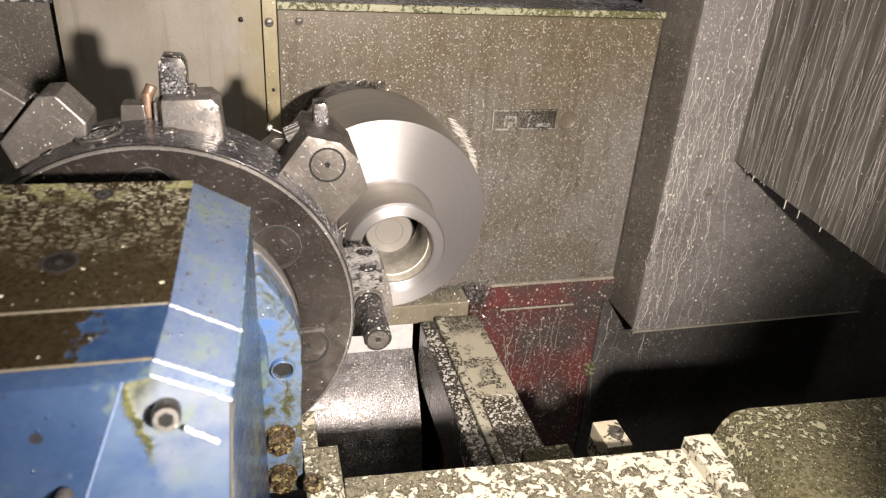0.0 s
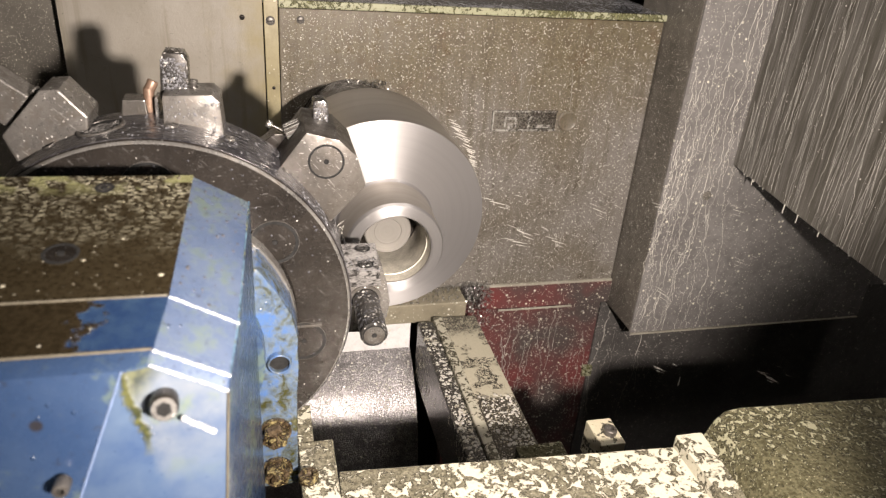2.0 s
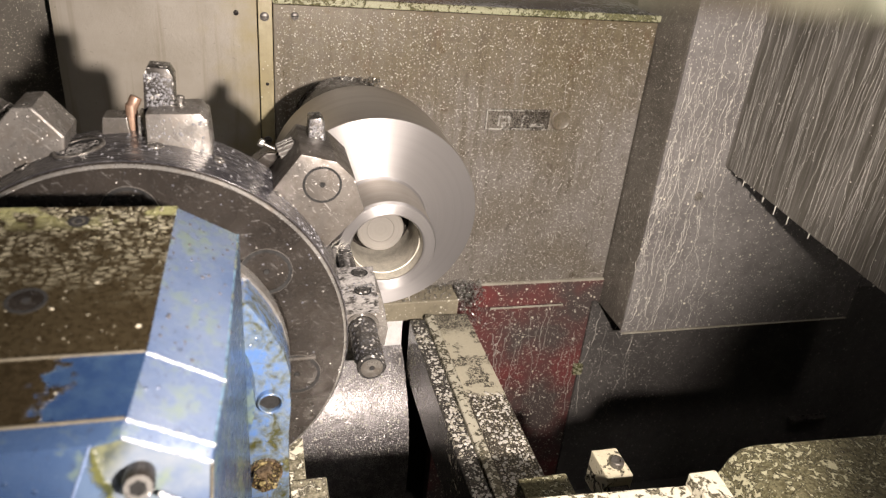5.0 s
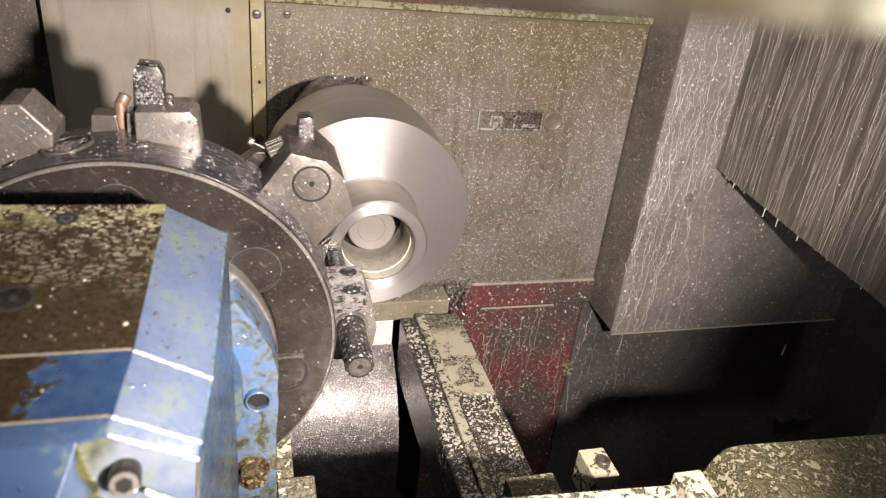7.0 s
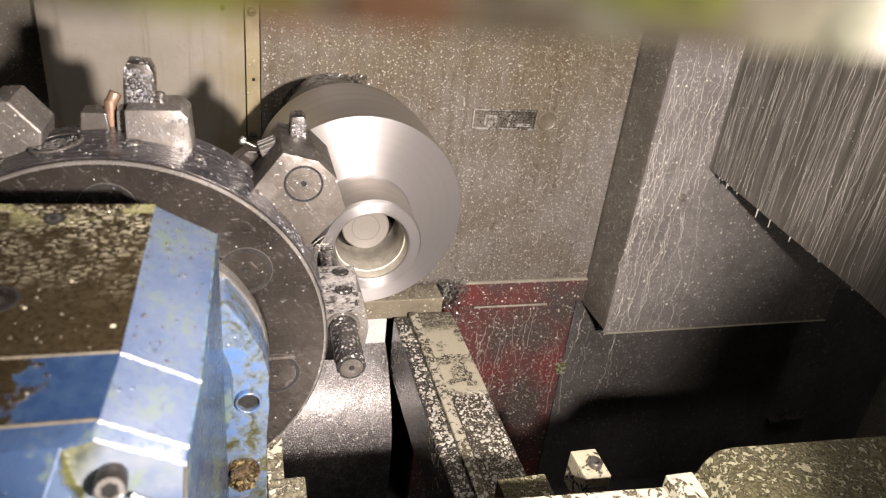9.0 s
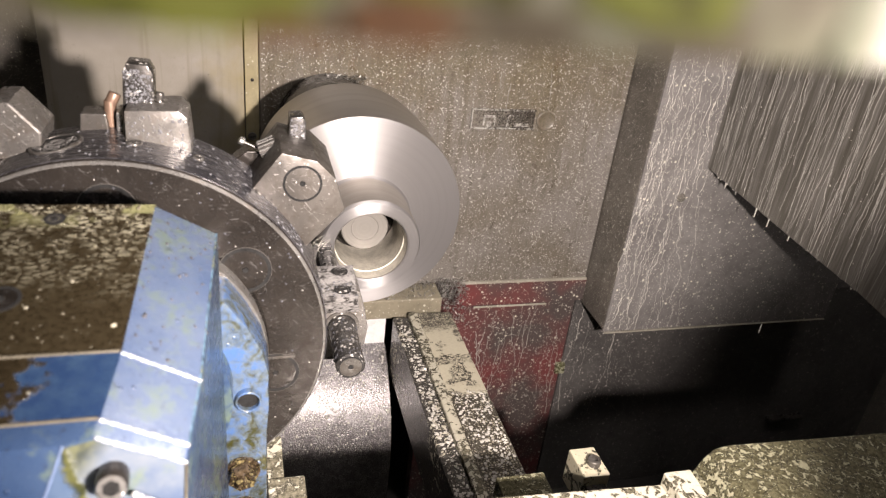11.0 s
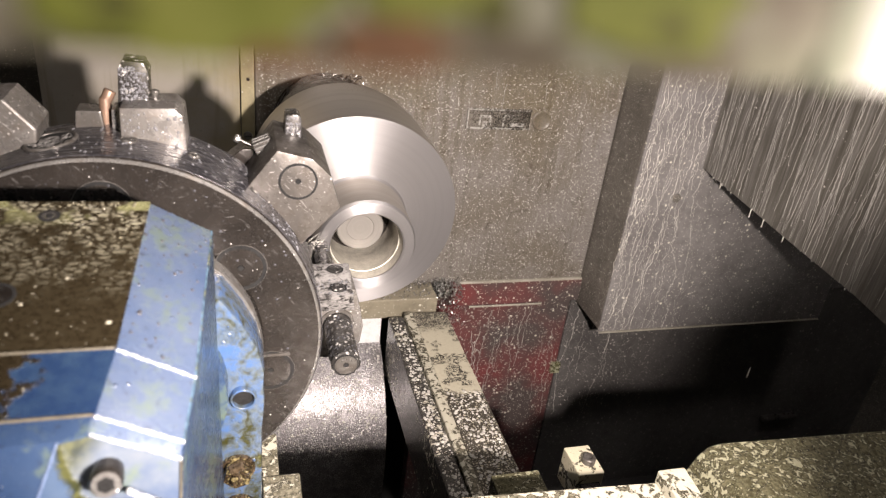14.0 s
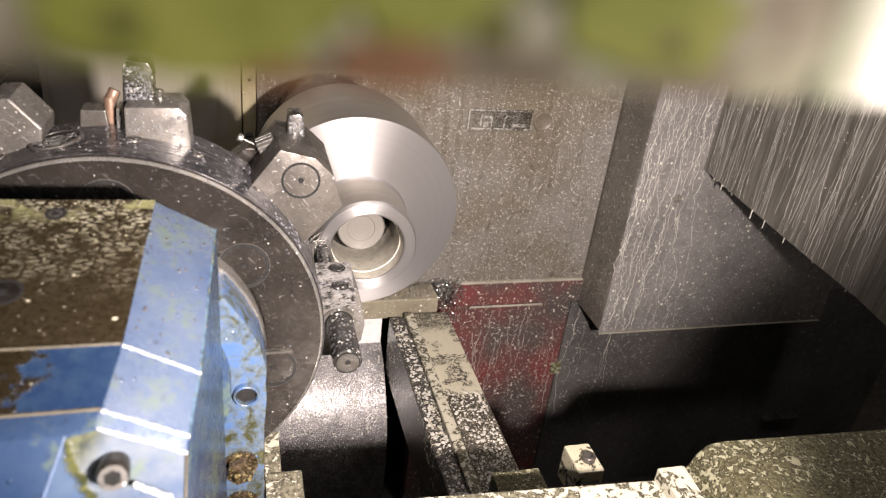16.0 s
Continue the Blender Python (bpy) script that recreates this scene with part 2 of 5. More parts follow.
def stained_wall(name):
    """Grey paint under a brown oil stain that has spread from the top, with rusty blooms, runs and fine beads."""
    n = Nodes(name)
    high = n.add("ShaderNodeSeparateXYZ", {0: n.at}).outputs[2]
    broad, middle, fine = n.noise(6.0, 5.0, 0.6), n.noise(38.0, 5.0, 0.65), n.noise(260.0, 4.0, 0.7)
    run = n.noise(1.0, 3.0, 0.6, n.stretch((70.0, 70.0, 5.0)))
    colour = n.mix(n.ramp(broad, 0.35, 0.68), (0.205, 0.192, 0.178), (0.142, 0.124, 0.097))
    reach = n.math("ADD", high, n.math("MULTIPLY", n.math("SUBTRACT", n.math("ADD", broad, run), 1.0), 0.34))
    colour = n.mix(n.ramp(reach, -0.52, -0.26, 0.0, 0.85), colour, n.mix(n.ramp(middle, 0.35, 0.65), (0.165, 0.140, 0.088), (0.098, 0.076, 0.042)))
    rust = n.math("MULTIPLY", n.ramp(n.noise(11.0, 5.0, 0.7), 0.56, 0.68), n.ramp(reach, -0.44, -0.28))
    colour = n.mix(n.math("MULTIPLY", rust, 0.75), colour, (0.105, 0.060, 0.028))
    colour = n.mix(n.ramp(run, 0.50, 0.66, 0.0, 0.40), colour, (0.075, 0.064, 0.046))
    colour = n.mix(n.ramp(fine, 0.50, 0.68, 0.0, 0.65), colour, (0.050, 0.043, 0.033))
    drops = n.math("MULTIPLY", n.specks(430.0, 0.46, 0.8), n.ramp(n.noise(34.0, 3.0), 0.36, 0.62, 0.15, 0.85))
    colour = n.mix(n.math("MULTIPLY", drops, 0.55), colour, (0.42, 0.40, 0.37))
    gloss = n.blend(drops, n.ramp(middle, 0.3, 0.7, 0.22, 0.44), 0.10)
    return n.finish(colour, gloss, 0.0, n.math("ADD", drops, n.math("MULTIPLY", n.math("ADD", fine, middle), 0.35)), 0.0012)


WALL = stained_wall("brown_wet_paint")
TOPSHEET = blotched("blue_grey_beaded_top", (0.58, 0.59, 0.62), (0.065, 0.067, 0.075), 130.0, 0.53, 0.2, 0.07)
LIP = blotched("green_lip_paint", (0.38, 0.385, 0.26), (0.10, 0.10, 0.05), 120.0)
def stained_plate(name):
    """Pale grey paint, yellowed towards its edged side, with a few dark specks and faint runs."""
    n = Nodes(name)
    side = n.add("ShaderNodeSeparateXYZ", {0: n.at}).outputs[0]
    broad, fine = n.noise(9.0, 5.0, 0.6), n.noise(150.0, 5.0, 0.65)
    run = n.noise(1.0, 3.0, 0.6, n.stretch((60.0, 60.0, 3.0)))
    colour = n.mix(n.ramp(broad, 0.35, 0.7), (0.315, 0.292, 0.256), (0.245, 0.224, 0.186))
    yellow = n.math("ADD", side, n.math("MULTIPLY", n.math("SUBTRACT", n.noise(16.0, 5.0, 0.65), 0.5), 0.22))
    colour = n.mix(n.ramp(yellow, -0.07, 0.03, 0.0, 0.8), colour, (0.245, 0.205, 0.095))
    colour = n.mix(n.ramp(run, 0.54, 0.70, 0.0, 0.45), colour, (0.150, 0.130, 0.085))
    specks = n.specks(55.0, 0.13, 0.14)
    colour = n.mix(n.math("MAXIMUM", specks, n.ramp(fine, 0.64, 0.74, 0.0, 0.5)), colour, (0.045, 0.038, 0.025))
    return n.finish(colour, n.ramp(fine, 0.3, 0.7, 0.34, 0.5), 0.0, fine, 0.0005)


PLATE = stained_plate("grey_cover_paint")
STRIP = wet_paint("yellow_strip_paint", (0.36, 0.32, 0.205), (0.25, 0.21, 0.105), 0.05)
SIDE = wet_paint("grey_side_paint", (0.185, 0.172, 0.150), (0.100, 0.092, 0.080), 0.35, 0.25, scale=300.0)
def streaked_guard(name):
    """Grey paint under a running film: broad pale and dark bands, with many thin runs on them."""
    n = Nodes(name)
    band = n.noise(1.0, 4.0, 0.6, n.stretch((60.0, 60.0, 2.2)), 0.7)
    thin = n.noise(1.0, 3.0, 0.6, n.stretch((190.0, 190.0, 7.0)), 1.3)
    broad, fine = n.noise(5.0, 4.0, 0.6), n.noise(190.0, 4.0, 0.65)
    colour = n.mix(n.ramp(broad, 0.35, 0.7), (0.125, 0.118, 0.102), (0.080, 0.074, 0.060))
    colour = n.mix(n.ramp(band, 0.42, 0.66, 0.0, 0.8), colour, (0.222, 0.213, 0.198))
    colour = n.mix(n.ramp(thin, 0.52, 0.66, 0.0, 0.55), colour, (0.25, 0.242, 0.222))
    colour = n.mix(n.ramp(thin, 0.46, 0.34, 0.0, 0.4), colour, (0.055, 0.052, 0.046))
    drops = n.specks(210.0, 0.34, 0.14)
    colour = n.mix(n.math("MULTIPLY", drops, 0.6), colour, (0.5, 0.48, 0.44))
    height = n.math("ADD", n.math("ADD", drops, n.math("MULTIPLY", thin, 0.9)), n.math("MULTIPLY", fine, 0.2))
    return n.finish(colour, n.ramp(band, 0.35, 0.65, 0.44, 0.22), 0.0, height, 0.0012)


GUARD = streaked_guard("streaked_guard_paint")
COLUMN = wet_paint("streaked_column_paint", (0.238, 0.229, 0.222), (0.155, 0.147, 0.144), 0.30, 0.35, across=120.0)
RED = wet_paint("worn_red_paint", (0.180, 0.048, 0.048), (0.088, 0.070, 0.066), 0.40, 0.3, low=0.36, high=0.60, across=70.0)
PIT = plain("black_pit_paint", (0.050, 0.047, 0.044), 0.5)
PITWALL = wet_paint("black_wet_paint", (0.13, 0.124, 0.12), (0.08, 0.076, 0.074), 0.3, 0.15, milky=(0.40, 0.38, 0.35))
CREAM = blotched("blotched_cream_paint", (0.52, 0.495, 0.40), (0.085, 0.078, 0.055), 88.0, 0.49, 0.26)
CREAM_FINE = blotched("beaded_cream_paint", (0.50, 0.46, 0.34), (0.07, 0.065, 0.05), 70.0, 0.53)


def rail_paint(name, border):
    """Cream paint, bare at the far end but for a few squiggles of oil, under a dark net of beads this side of the border."""
    n = Nodes(name)
    y = n.add("ShaderNodeSeparateXYZ", {0: n.at}).outputs[1]
    broad, middle, fine = n.noise(22.0, 3.0, 0.5), n.noise(95.0, 4.0, 0.6, twist=1.2), n.noise(300.0, 4.0, 0.65)
    near = n.ramp(n.math("ADD", n.math("SUBTRACT", border, y), n.math("MULTIPLY", n.math("SUBTRACT", middle, 0.5), 0.06)), -0.004, 0.010)
    far_end = n.ramp(n.math("ADD", y, n.math("MULTIPLY", n.math("SUBTRACT", middle, 0.5), 0.09)), -0.150, -0.125)
    squiggle = n.math("MULTIPLY", n.ramp(n.math("ABSOLUTE", n.math("SUBTRACT", middle, 0.5)), 0.035, 0.055, 1.0, 0.0), n.ramp(broad, 0.50, 0.56))
    cell = n.add("ShaderNodeTexVoronoi", {"Vector": n.at, "Scale": 190.0}, feature="DISTANCE_TO_EDGE").outputs[0]
    net = n.math("MULTIPLY", near, n.ramp(n.math("MULTIPLY", cell, n.ramp(broad, 0.3, 0.7, 0.5, 1.5)), 0.14, 0.26, 1.0, 0.0))
    dark = n.math("MAXIMUM", n.math("MAXIMUM", squiggle, net), n.math("MULTIPLY", far_end, n.ramp(fine, 0.42, 0.52)))
    cream = n.mix(n.ramp(fine, 0.35, 0.75, 0.0, 0.5), (0.50, 0.47, 0.365), (0.36, 0.33, 0.25))
    cream = n.mix(n.math("MULTIPLY", near, 0.45), cream, (0.30, 0.27, 0.21))
    colour = n.mix(dark, cream, n.mix(n.ramp(fine, 0.4, 0.6), (0.035, 0.031, 0.025), (0.080, 0.072, 0.058)))
    return n.finish(colour, n.blend(near, 0.34, 0.14), 0.0, n.math("ADD", n.math("SUBTRACT", 1.0, dark), n.math("MULTIPLY", fine, 0.3)), 0.0012)


RAILTOP = rail_paint("cream_rail_paint", -0.345)
BEADS = blotched("dark_beaded_paint", (0.50, 0.47, 0.38), (0.030, 0.028, 0.025), 115.0, 0.57)
# oil-spotted cream made darker, for the shade over the box cover
DARK_CREAM = blotched("dark_cream_paint", (0.33, 0.32, 0.22), (0.050, 0.046, 0.025), 140.0, 0.57, 0.25)
STEEL_DARK = oily_steel("oily_black_steel", (0.033, 0.029, 0.026), 0.26, 0.45, 0.10, 0.30, 280.0)
STEEL_RIM = streaked_steel("wet_black_rim")
STEEL_HOLD = oily_steel("oily_pale_steel", (0.165, 0.157, 0.148), 0.32, 0.4, 0.55, 0.45, 270.0)
CLAMP = blotched("wet_clamp_steel", (0.27, 0.262, 0.255), (0.07, 0.066, 0.063), 120.0, 0.5, 0.25, 0.10)
GRIME = blotched("yellow_green_grime", (0.17, 0.18, 0.095), (0.045, 0.085, 0.12), 120.0, 0.54, 0.35)
STEEL = oily_steel("oily_grey_steel", (0.100, 0.094, 0.087), 0.32, 0.4, 0.16, 0.25)
STEEL_BAR = oily_steel("wet_bar_steel", (0.060, 0.058, 0.056), 0.24, 0.5, 0.95, 0.2, 215.0, 0.62)
def wet_roof(name):
    """Bare sheet steel under a net of small coolant beads."""
    n = Nodes(name)
    cell = n.add("ShaderNodeTexVoronoi", {"Vector": n.at, "Scale": 230.0}, feature="DISTANCE_TO_EDGE").outputs[0]
    patch, fine = n.noise(45.0, 4.0, 0.6), n.noise(300.0, 4.0, 0.65)
    bead = n.math("MULTIPLY", n.ramp(cell, 0.05, 0.22), n.ramp(patch, 0.40, 0.56, 0.25, 1.0))
    colour = n.mix(bead, n.mix(n.ramp(fine, 0.35, 0.65), (0.15, 0.142, 0.145), (0.30, 0.288, 0.292)), (0.56, 0.54, 0.55))
    return n.finish(colour, n.ramp(fine, 0.3, 0.7, 0.28, 0.46), 0.75, n.math("ADD", n.math("MULTIPLY", bead, 1.0), n.math("MULTIPLY", fine, 0.3)), 0.0008)


SHEET = wet_roof("wet_sheet_steel")
# lamp glare on the slide plate, put into its colour as white
WHITE = wet_paint("white_slide_glare", (0.88, 0.88, 0.88), (0.80, 0.79, 0.78), 0.1, rough=0.3)
STEEL_LIGHT = oily_steel("bright_worn_steel", (0.24, 0.235, 0.225), 0.32, 0.6, 0.15, 0.2)
# near-white that paints the wet glint on edges and rib
GLINT = blotched("painted_glint", (0.80, 0.79, 0.76), (0.26, 0.29, 0.34), 170.0, 0.44, 0.18)
SEAM = plain("brown_seam", (0.125, 0.112, 0.085), 0.35)
LEDGE = wet_paint("dull_ledge_paint", (0.30, 0.27, 0.20), (0.20, 0.18, 0.13), 0.25)
TURNED = turned_metal("turned_casting")
def turned_rim(name):
    """Turned side metal: fine rings along the y axis, smeared by the spin."""
    n = Nodes(name)
    along = n.add("ShaderNodeSeparateXYZ", {0: n.at}).outputs[1]
    ring = n.noise(1.0, 4.0, 0.65, n.add("ShaderNodeCombineXYZ", {0: n.math("MULTIPLY", along, 330.0), 1: 0.0, 2: 0.0}).outputs[0])
    band = n.noise(1.0, 2.0, 0.5, n.add("ShaderNodeCombineXYZ", {0: n.math("MULTIPLY", along, 55.0), 1: 3.0, 2: 0.0}).outputs[0])
    colour = n.mix(n.ramp(ring, 0.3, 0.7), (0.345, 0.320, 0.292), (0.385, 0.360, 0.330))
    colour = n.mix(n.ramp(band, 0.42, 0.62, 0.0, 0.5), colour, (0.29, 0.265, 0.235))
    return n.finish(colour, n.ramp(ring, 0.3, 0.7, 0.34, 0.46), 0.72, None)


TURNED_SIDE = turned_rim("turned_side")
BLUE = blue_paint("wet_blue_paint")
BLUE_LIT = blue_paint("lit_blue_paint", True)


def beaded_film(name, near, far):
    """Oil film whose beads are large at the far edge and fade to plain brown at the near one."""
    n = Nodes(name)
    place = n.stretch((1.0, 1.9, 1.0))
    cell = n.add("ShaderNodeTexVoronoi", {"Vector": n.add("ShaderNodeVectorMath", {0: place, 1: n.add("ShaderNodeVectorMath", {0: n.add("ShaderNodeTexNoise", {"Vector": place, "Scale": 160.0}).outputs["Color"], "Scale": 0.006}, operation="SCALE").outputs[0]}, operation="ADD").outputs[0], "Scale": 135.0}, feature="DISTANCE_TO_EDGE")
    depth = n.ramp(n.add("ShaderNodeSeparateXYZ", {0: n.at}).outputs[1], near, far)
    patch = n.ramp(n.noise(55.0, 3.0), 0.35, 0.6)
    mask = n.math("MULTIPLY", n.ramp(cell.outputs[0], 0.10, 0.2), n.math("MULTIPLY", n.ramp(depth, 0.25, 0.85), patch))
    bare = n.math("MULTIPLY", n.ramp(n.noise(40.0, 2.0), 0.5, 0.56), n.ramp(depth, 0.80, 0.95))
    grain = n.noise(300.0, 4.0)
    colour = n.mix(n.ramp(grain, 0.3, 0.7), (0.015, 0.011, 0.006), (0.032, 0.025, 0.014))
    colour = n.mix(mask, colour, (0.24, 0.226, 0.165))
    colour = n.mix(bare, colour, (0.20, 0.20, 0.10))
    dots = n.math("MAXIMUM", n.specks(150.0, 0.3, 0.10), n.math("MULTIPLY", n.specks(330.0, 0.36, 0.30), 0.45))
    colour = n.mix(dots, colour, (0.45, 0.42, 0.33))
    return n.finish(colour, n.ramp(grain, 0.3, 0.7, 0.22, 0.36), 0.0, n.math("ADD", n.math("ADD", mask, dots), n.math("MULTIPLY", grain, 0.3)), 0.0009)


FILM = beaded_film("brown_oil_film", -0.914, -0.773)


def mottled(name, one, two, scale=260.0):
    """Two tones of growth or stain in small clumps."""
    n = Nodes(name)
    clump = n.noise(scale, 4.0, 0.6)
    return n.finish(n.mix(n.ramp(clump, 0.38, 0.62), one, two), 0.7, 0.0, clump, 0.0004)


DOORBASE = mottled("stained_door_paint", (0.27, 0.265, 0.185), (0.140, 0.112, 0.075), 150.0)
MOSSGREEN = mottled("olive_moss", (0.130, 0.145, 0.012), (0.180, 0.190, 0.030))
MOSSDARK = mottled("dark_moss", (0.050, 0.048, 0.005), (0.085, 0.085, 0.010))
RUSTY = mottled("rusty_paint", (0.170, 0.080, 0.032), (0.115, 0.050, 0.018))


def ragged_glare(name, left, right):
    """Lamp glare painted as white, with moss crept over it from one end."""
    n = Nodes(name)
    across = n.ramp(n.add("ShaderNodeSeparateXYZ", {0: n.at}).outputs[0], left, right)
    bare = n.ramp(n.math("ADD", across, n.math("MULTIPLY", n.math("SUBTRACT", n.noise(120.0, 4.0, 0.6), 0.5), 0.8)), 0.3, 0.8)
    colour = n.mix(bare, n.mix(n.noise(150.0, 2.0), (0.15, 0.155, 0.08), (0.25, 0.26, 0.19)), (0.82, 0.80, 0.73))
    return n.finish(colour, 0.6, 0.0, bare, 0.0005)


PALE = ragged_glare("pale_door_glare", 0.044, 0.056)
PALE_LIP = wet_paint("pale_lip_paint", (0.44, 0.42, 0.36), (0.28, 0.26, 0.21), 0.2)
BRONZE = blotched("stained_bronze", (0.22, 0.18, 0.085), (0.030, 0.020, 0.010), 130.0, 0.56, 0.14, 0.06)
COPPER = plain("copper_pipe", (0.27, 0.175, 0.125), 0.45, 0.4)
BOREMAT = plain("bored_metal", (0.58, 0.55, 0.48), 0.42, 0.3, 900.0)
COREMAT = turned_dull("bore_bottom")
JETMAT = plain("pale_coolant", (0.74, 0.72, 0.66), 0.15)
# paints the shade of holes, slots and gaps on shallow faces
BLACK = plain("hole_shade", (0.004, 0.004, 0.004), 0.95)
BRIGHT = plain("bright_screw_steel", (0.55, 0.54, 0.52), 0.28, 0.9)


# ---- shapes ----
def part(name, bm, material, parent=None, label="", smooth=False):
    bmesh.ops.recalc_face_normals(bm, faces=bm.faces[:])
    data = bpy.data.meshes.new(name)
    bm.to_mesh(data)
    bm.free()
    data.materials.append(material)
    if smooth:
        data.polygons.foreach_set("use_smooth", [True] * len(data.polygons))
        data.set_sharp_from_angle(angle=radians(35))
    ob = new(name, data)
    ob.parent = parent
    if label:
        tagged(ob, label)
    return ob


def soften(bm, width, segments=2, least=25):
    edges = [e for e in bm.edges if len(e.link_faces) == 2 and e.calc_face_angle(0) > radians(least)]
    if width:
        bmesh.ops.bevel(bm, geom=edges, offset=width, segments=segments, affect="EDGES", profile=0.6, clamp_overlap=True)
    return bm


def block(lo, hi, bevel=0.0015, turn=None, segments=2):
    bm = bmesh.new()
    bmesh.ops.create_cube(bm, size=1.0)
    lo, hi = Vector(lo), Vector(hi)
    for v in bm.verts:
        v.co = Vector(((lo[i] + hi[i]) / 2 + v.co[i] * (hi[i] - lo[i]) for i in range(3)))
    soften(bm, bevel, segments)
    if turn:
        bmesh.ops.transform(bm, matrix=turn, verts=bm.verts)
    return bm


def loft(rings, bevel=0.0, segments=2):
    """Rings of equal length, joined side to side and capped at both ends."""
    bm = bmesh.new()
    rows = [[bm.verts.new(p) for p in ring] for ring in rings]
    for a, b in zip(rows, rows[1:]):
        for i in range(len(a)):
            j = (i + 1) % len(a)
            bm.faces.new((a[i], a[j], b[j], b[i]))
    bm.faces.new(rows[0])
    bm.faces.new(rows[-1])
    bmesh.ops.recalc_face_normals(bm, faces=bm.faces[:])
    return soften(bm, bevel, segments)


def prism(outline, y0, y1, bevel=0.0015):
    """An outline of (x, z), drawn out from y0 to y1."""
    return loft([[(x, y, z) for x, z in outline] for y in (y0, y1)], bevel)


def turned(profile, centre=(0.0, 0.0), count=64, closed=False):
    """A body of revolution about the y axis through centre (x, z), from (y, radius) pairs."""
    bm = bmesh.new()
    rings = []
    for y, r in profile:
        rings.append([bm.verts.new((centre[0] + r * math.cos(a), y, centre[1] + r * math.sin(a))) for a in (2 * math.pi * i / count for i in range(count))])
    pairs = list(zip(rings, rings[1:]))
    if closed:
        pairs.append((rings[-1], rings[0]))
    for a, b in pairs:
        for i in range(count):
            j = (i + 1) % count
            bm.faces.new((a[i], a[j], b[j], b[i]))
    if not closed:
        bm.faces.new(rings[0])
        bm.faces.new(rings[-1])
    return bm


def rod(p0, p1, r, count=24, bevel=0.0, r1=None):
    p0, p1 = Vector(p0), Vector(p1)
    bm = bmesh.new()
    bmesh.ops.create_cone(bm, cap_ends=True, segments=count, radius1=r, radius2=r if r1 is None else r1, depth=(p1 - p0).length)
    soften(bm, bevel, 2, 50)
    m = Matrix.Translation((p0 + p1) / 2) @ (p1 - p0).to_track_quat("Z", "Y").to_matrix().to_4x4()
    bmesh.ops.transform(bm, matrix=m, verts=bm.verts)
    return bm


def joined(*shapes):
    bm = bmesh.new()
    for shape in shapes:
        data = bpy.data.meshes.new("piece")
        shape.to_mesh(data)
        shape.free()
        bm.from_mesh(data)
        bpy.data.meshes.remove(data)
    return bm


def thing(name, label, category, group=""):
    return tagged(new(name), label, category, group)


def structure(name, bm, material, label="", smooth=False):
    return tagged(part(name, bm, material, None, label, smooth), kind="structure")


# ---- the chamber ----
COLUMN_END = 1.385
structure("wall_north", block((0.031, 0.0, -0.790), (0.772, 0.05, -0.2095), 0.002), WALL, "brown headstock wall beaded with coolant drops")
structure("headstock_top", block((-0.40, 0.006, -0.2085), (0.79, 0.62, -0.1965), 0.002), TOPSHEET, "wet blue-grey top sheet of the headstock cover")
structure("headstock_lip", block((0.031, -0.003, -0.2085), (0.785, 0.0055, -0.1955), 0.002), LIP, "greenish-yellow front lip of the headstock cover")
structure("wall_back", block((-0.75, 0.62, -1.5), (1.9, 0.66, 0.95), 0), SIDE, "dull grey rear wall of the machine chamber")
structure("cover_plate", block((-0.316, -0.010, -0.80), (0.004, 0.0, 0.25), 0.001), PLATE, "pale grey sheet cover plate, stained below")
structure("cover_strip", block((0.006, -0.012, -0.80), (0.0295, 0.0, 0.25), 0.001), STRIP, "yellowed metal edging strip with screws")
structure("wall_left", block((-0.75, 0.05, -1.5), (-0.318, 0.09, 0.95), 0), SIDE, "dark wet grey panel beside the cover plate")
structure("wall_west", block((-0.79, -2.6, -1.5), (-0.75, 0.66, 0.95), 0), SIDE, "dull grey side wall of the machine chamber")
structure("wall_east", block((1.86, -2.6, -1.5), (1.90, 0.66, 0.95), 0), SIDE, "dull grey side wall of the machine chamber")
structure("wall_south", block((-0.79, -2.64, -1.5), (1.90, -2.60, 0.95), 0), SIDE, "dull grey door side of the machine chamber")
structure("ceiling", block((-0.79, -2.64, 0.95), (1.90, 0.66, 0.99), 0), SIDE, "dull grey roof of the machine chamber")
structure("floor", block((-0.79, -2.64, -1.54), (1.90, 0.66, -1.5), 0), PIT, "black chip pan at the bottom of the chamber")
structure("red_panel", block((0.40, 0.012, -1.5), (0.764, 0.05, -0.860), 0.002), RED, "worn red panel streaked with coolant")
structure("pit_wall", block((0.766, 0.010, -1.5), (1.86, 0.05, -0.862), 0.001), PITWALL, "black wet wall of the chip pit")
structure("red_strip", block((0.455, -0.004, -0.852), (0.775, 0.05, -0.792), 0.002), RED, "narrow worn red strip under the wall")
structure("column_side", prism([(0.774, -0.858), (0.80, -0.858), (0.80, 0.95), (0.774, 0.95)], -0.117, 0.10, 0.002), SIDE, "dark side of the upright column")
structure("column_face", block((0.774, -0.123, -0.862), (COLUMN_END, -0.118, 0.95), 0.001), COLUMN, "grey column face with runs of coolant")
structure("column_back", block((COLUMN_END - 0.026, -0.117, -0.858), (COLUMN_END, 0.60, 0.95), 0.002), SIDE, "dark far side of the upright column")
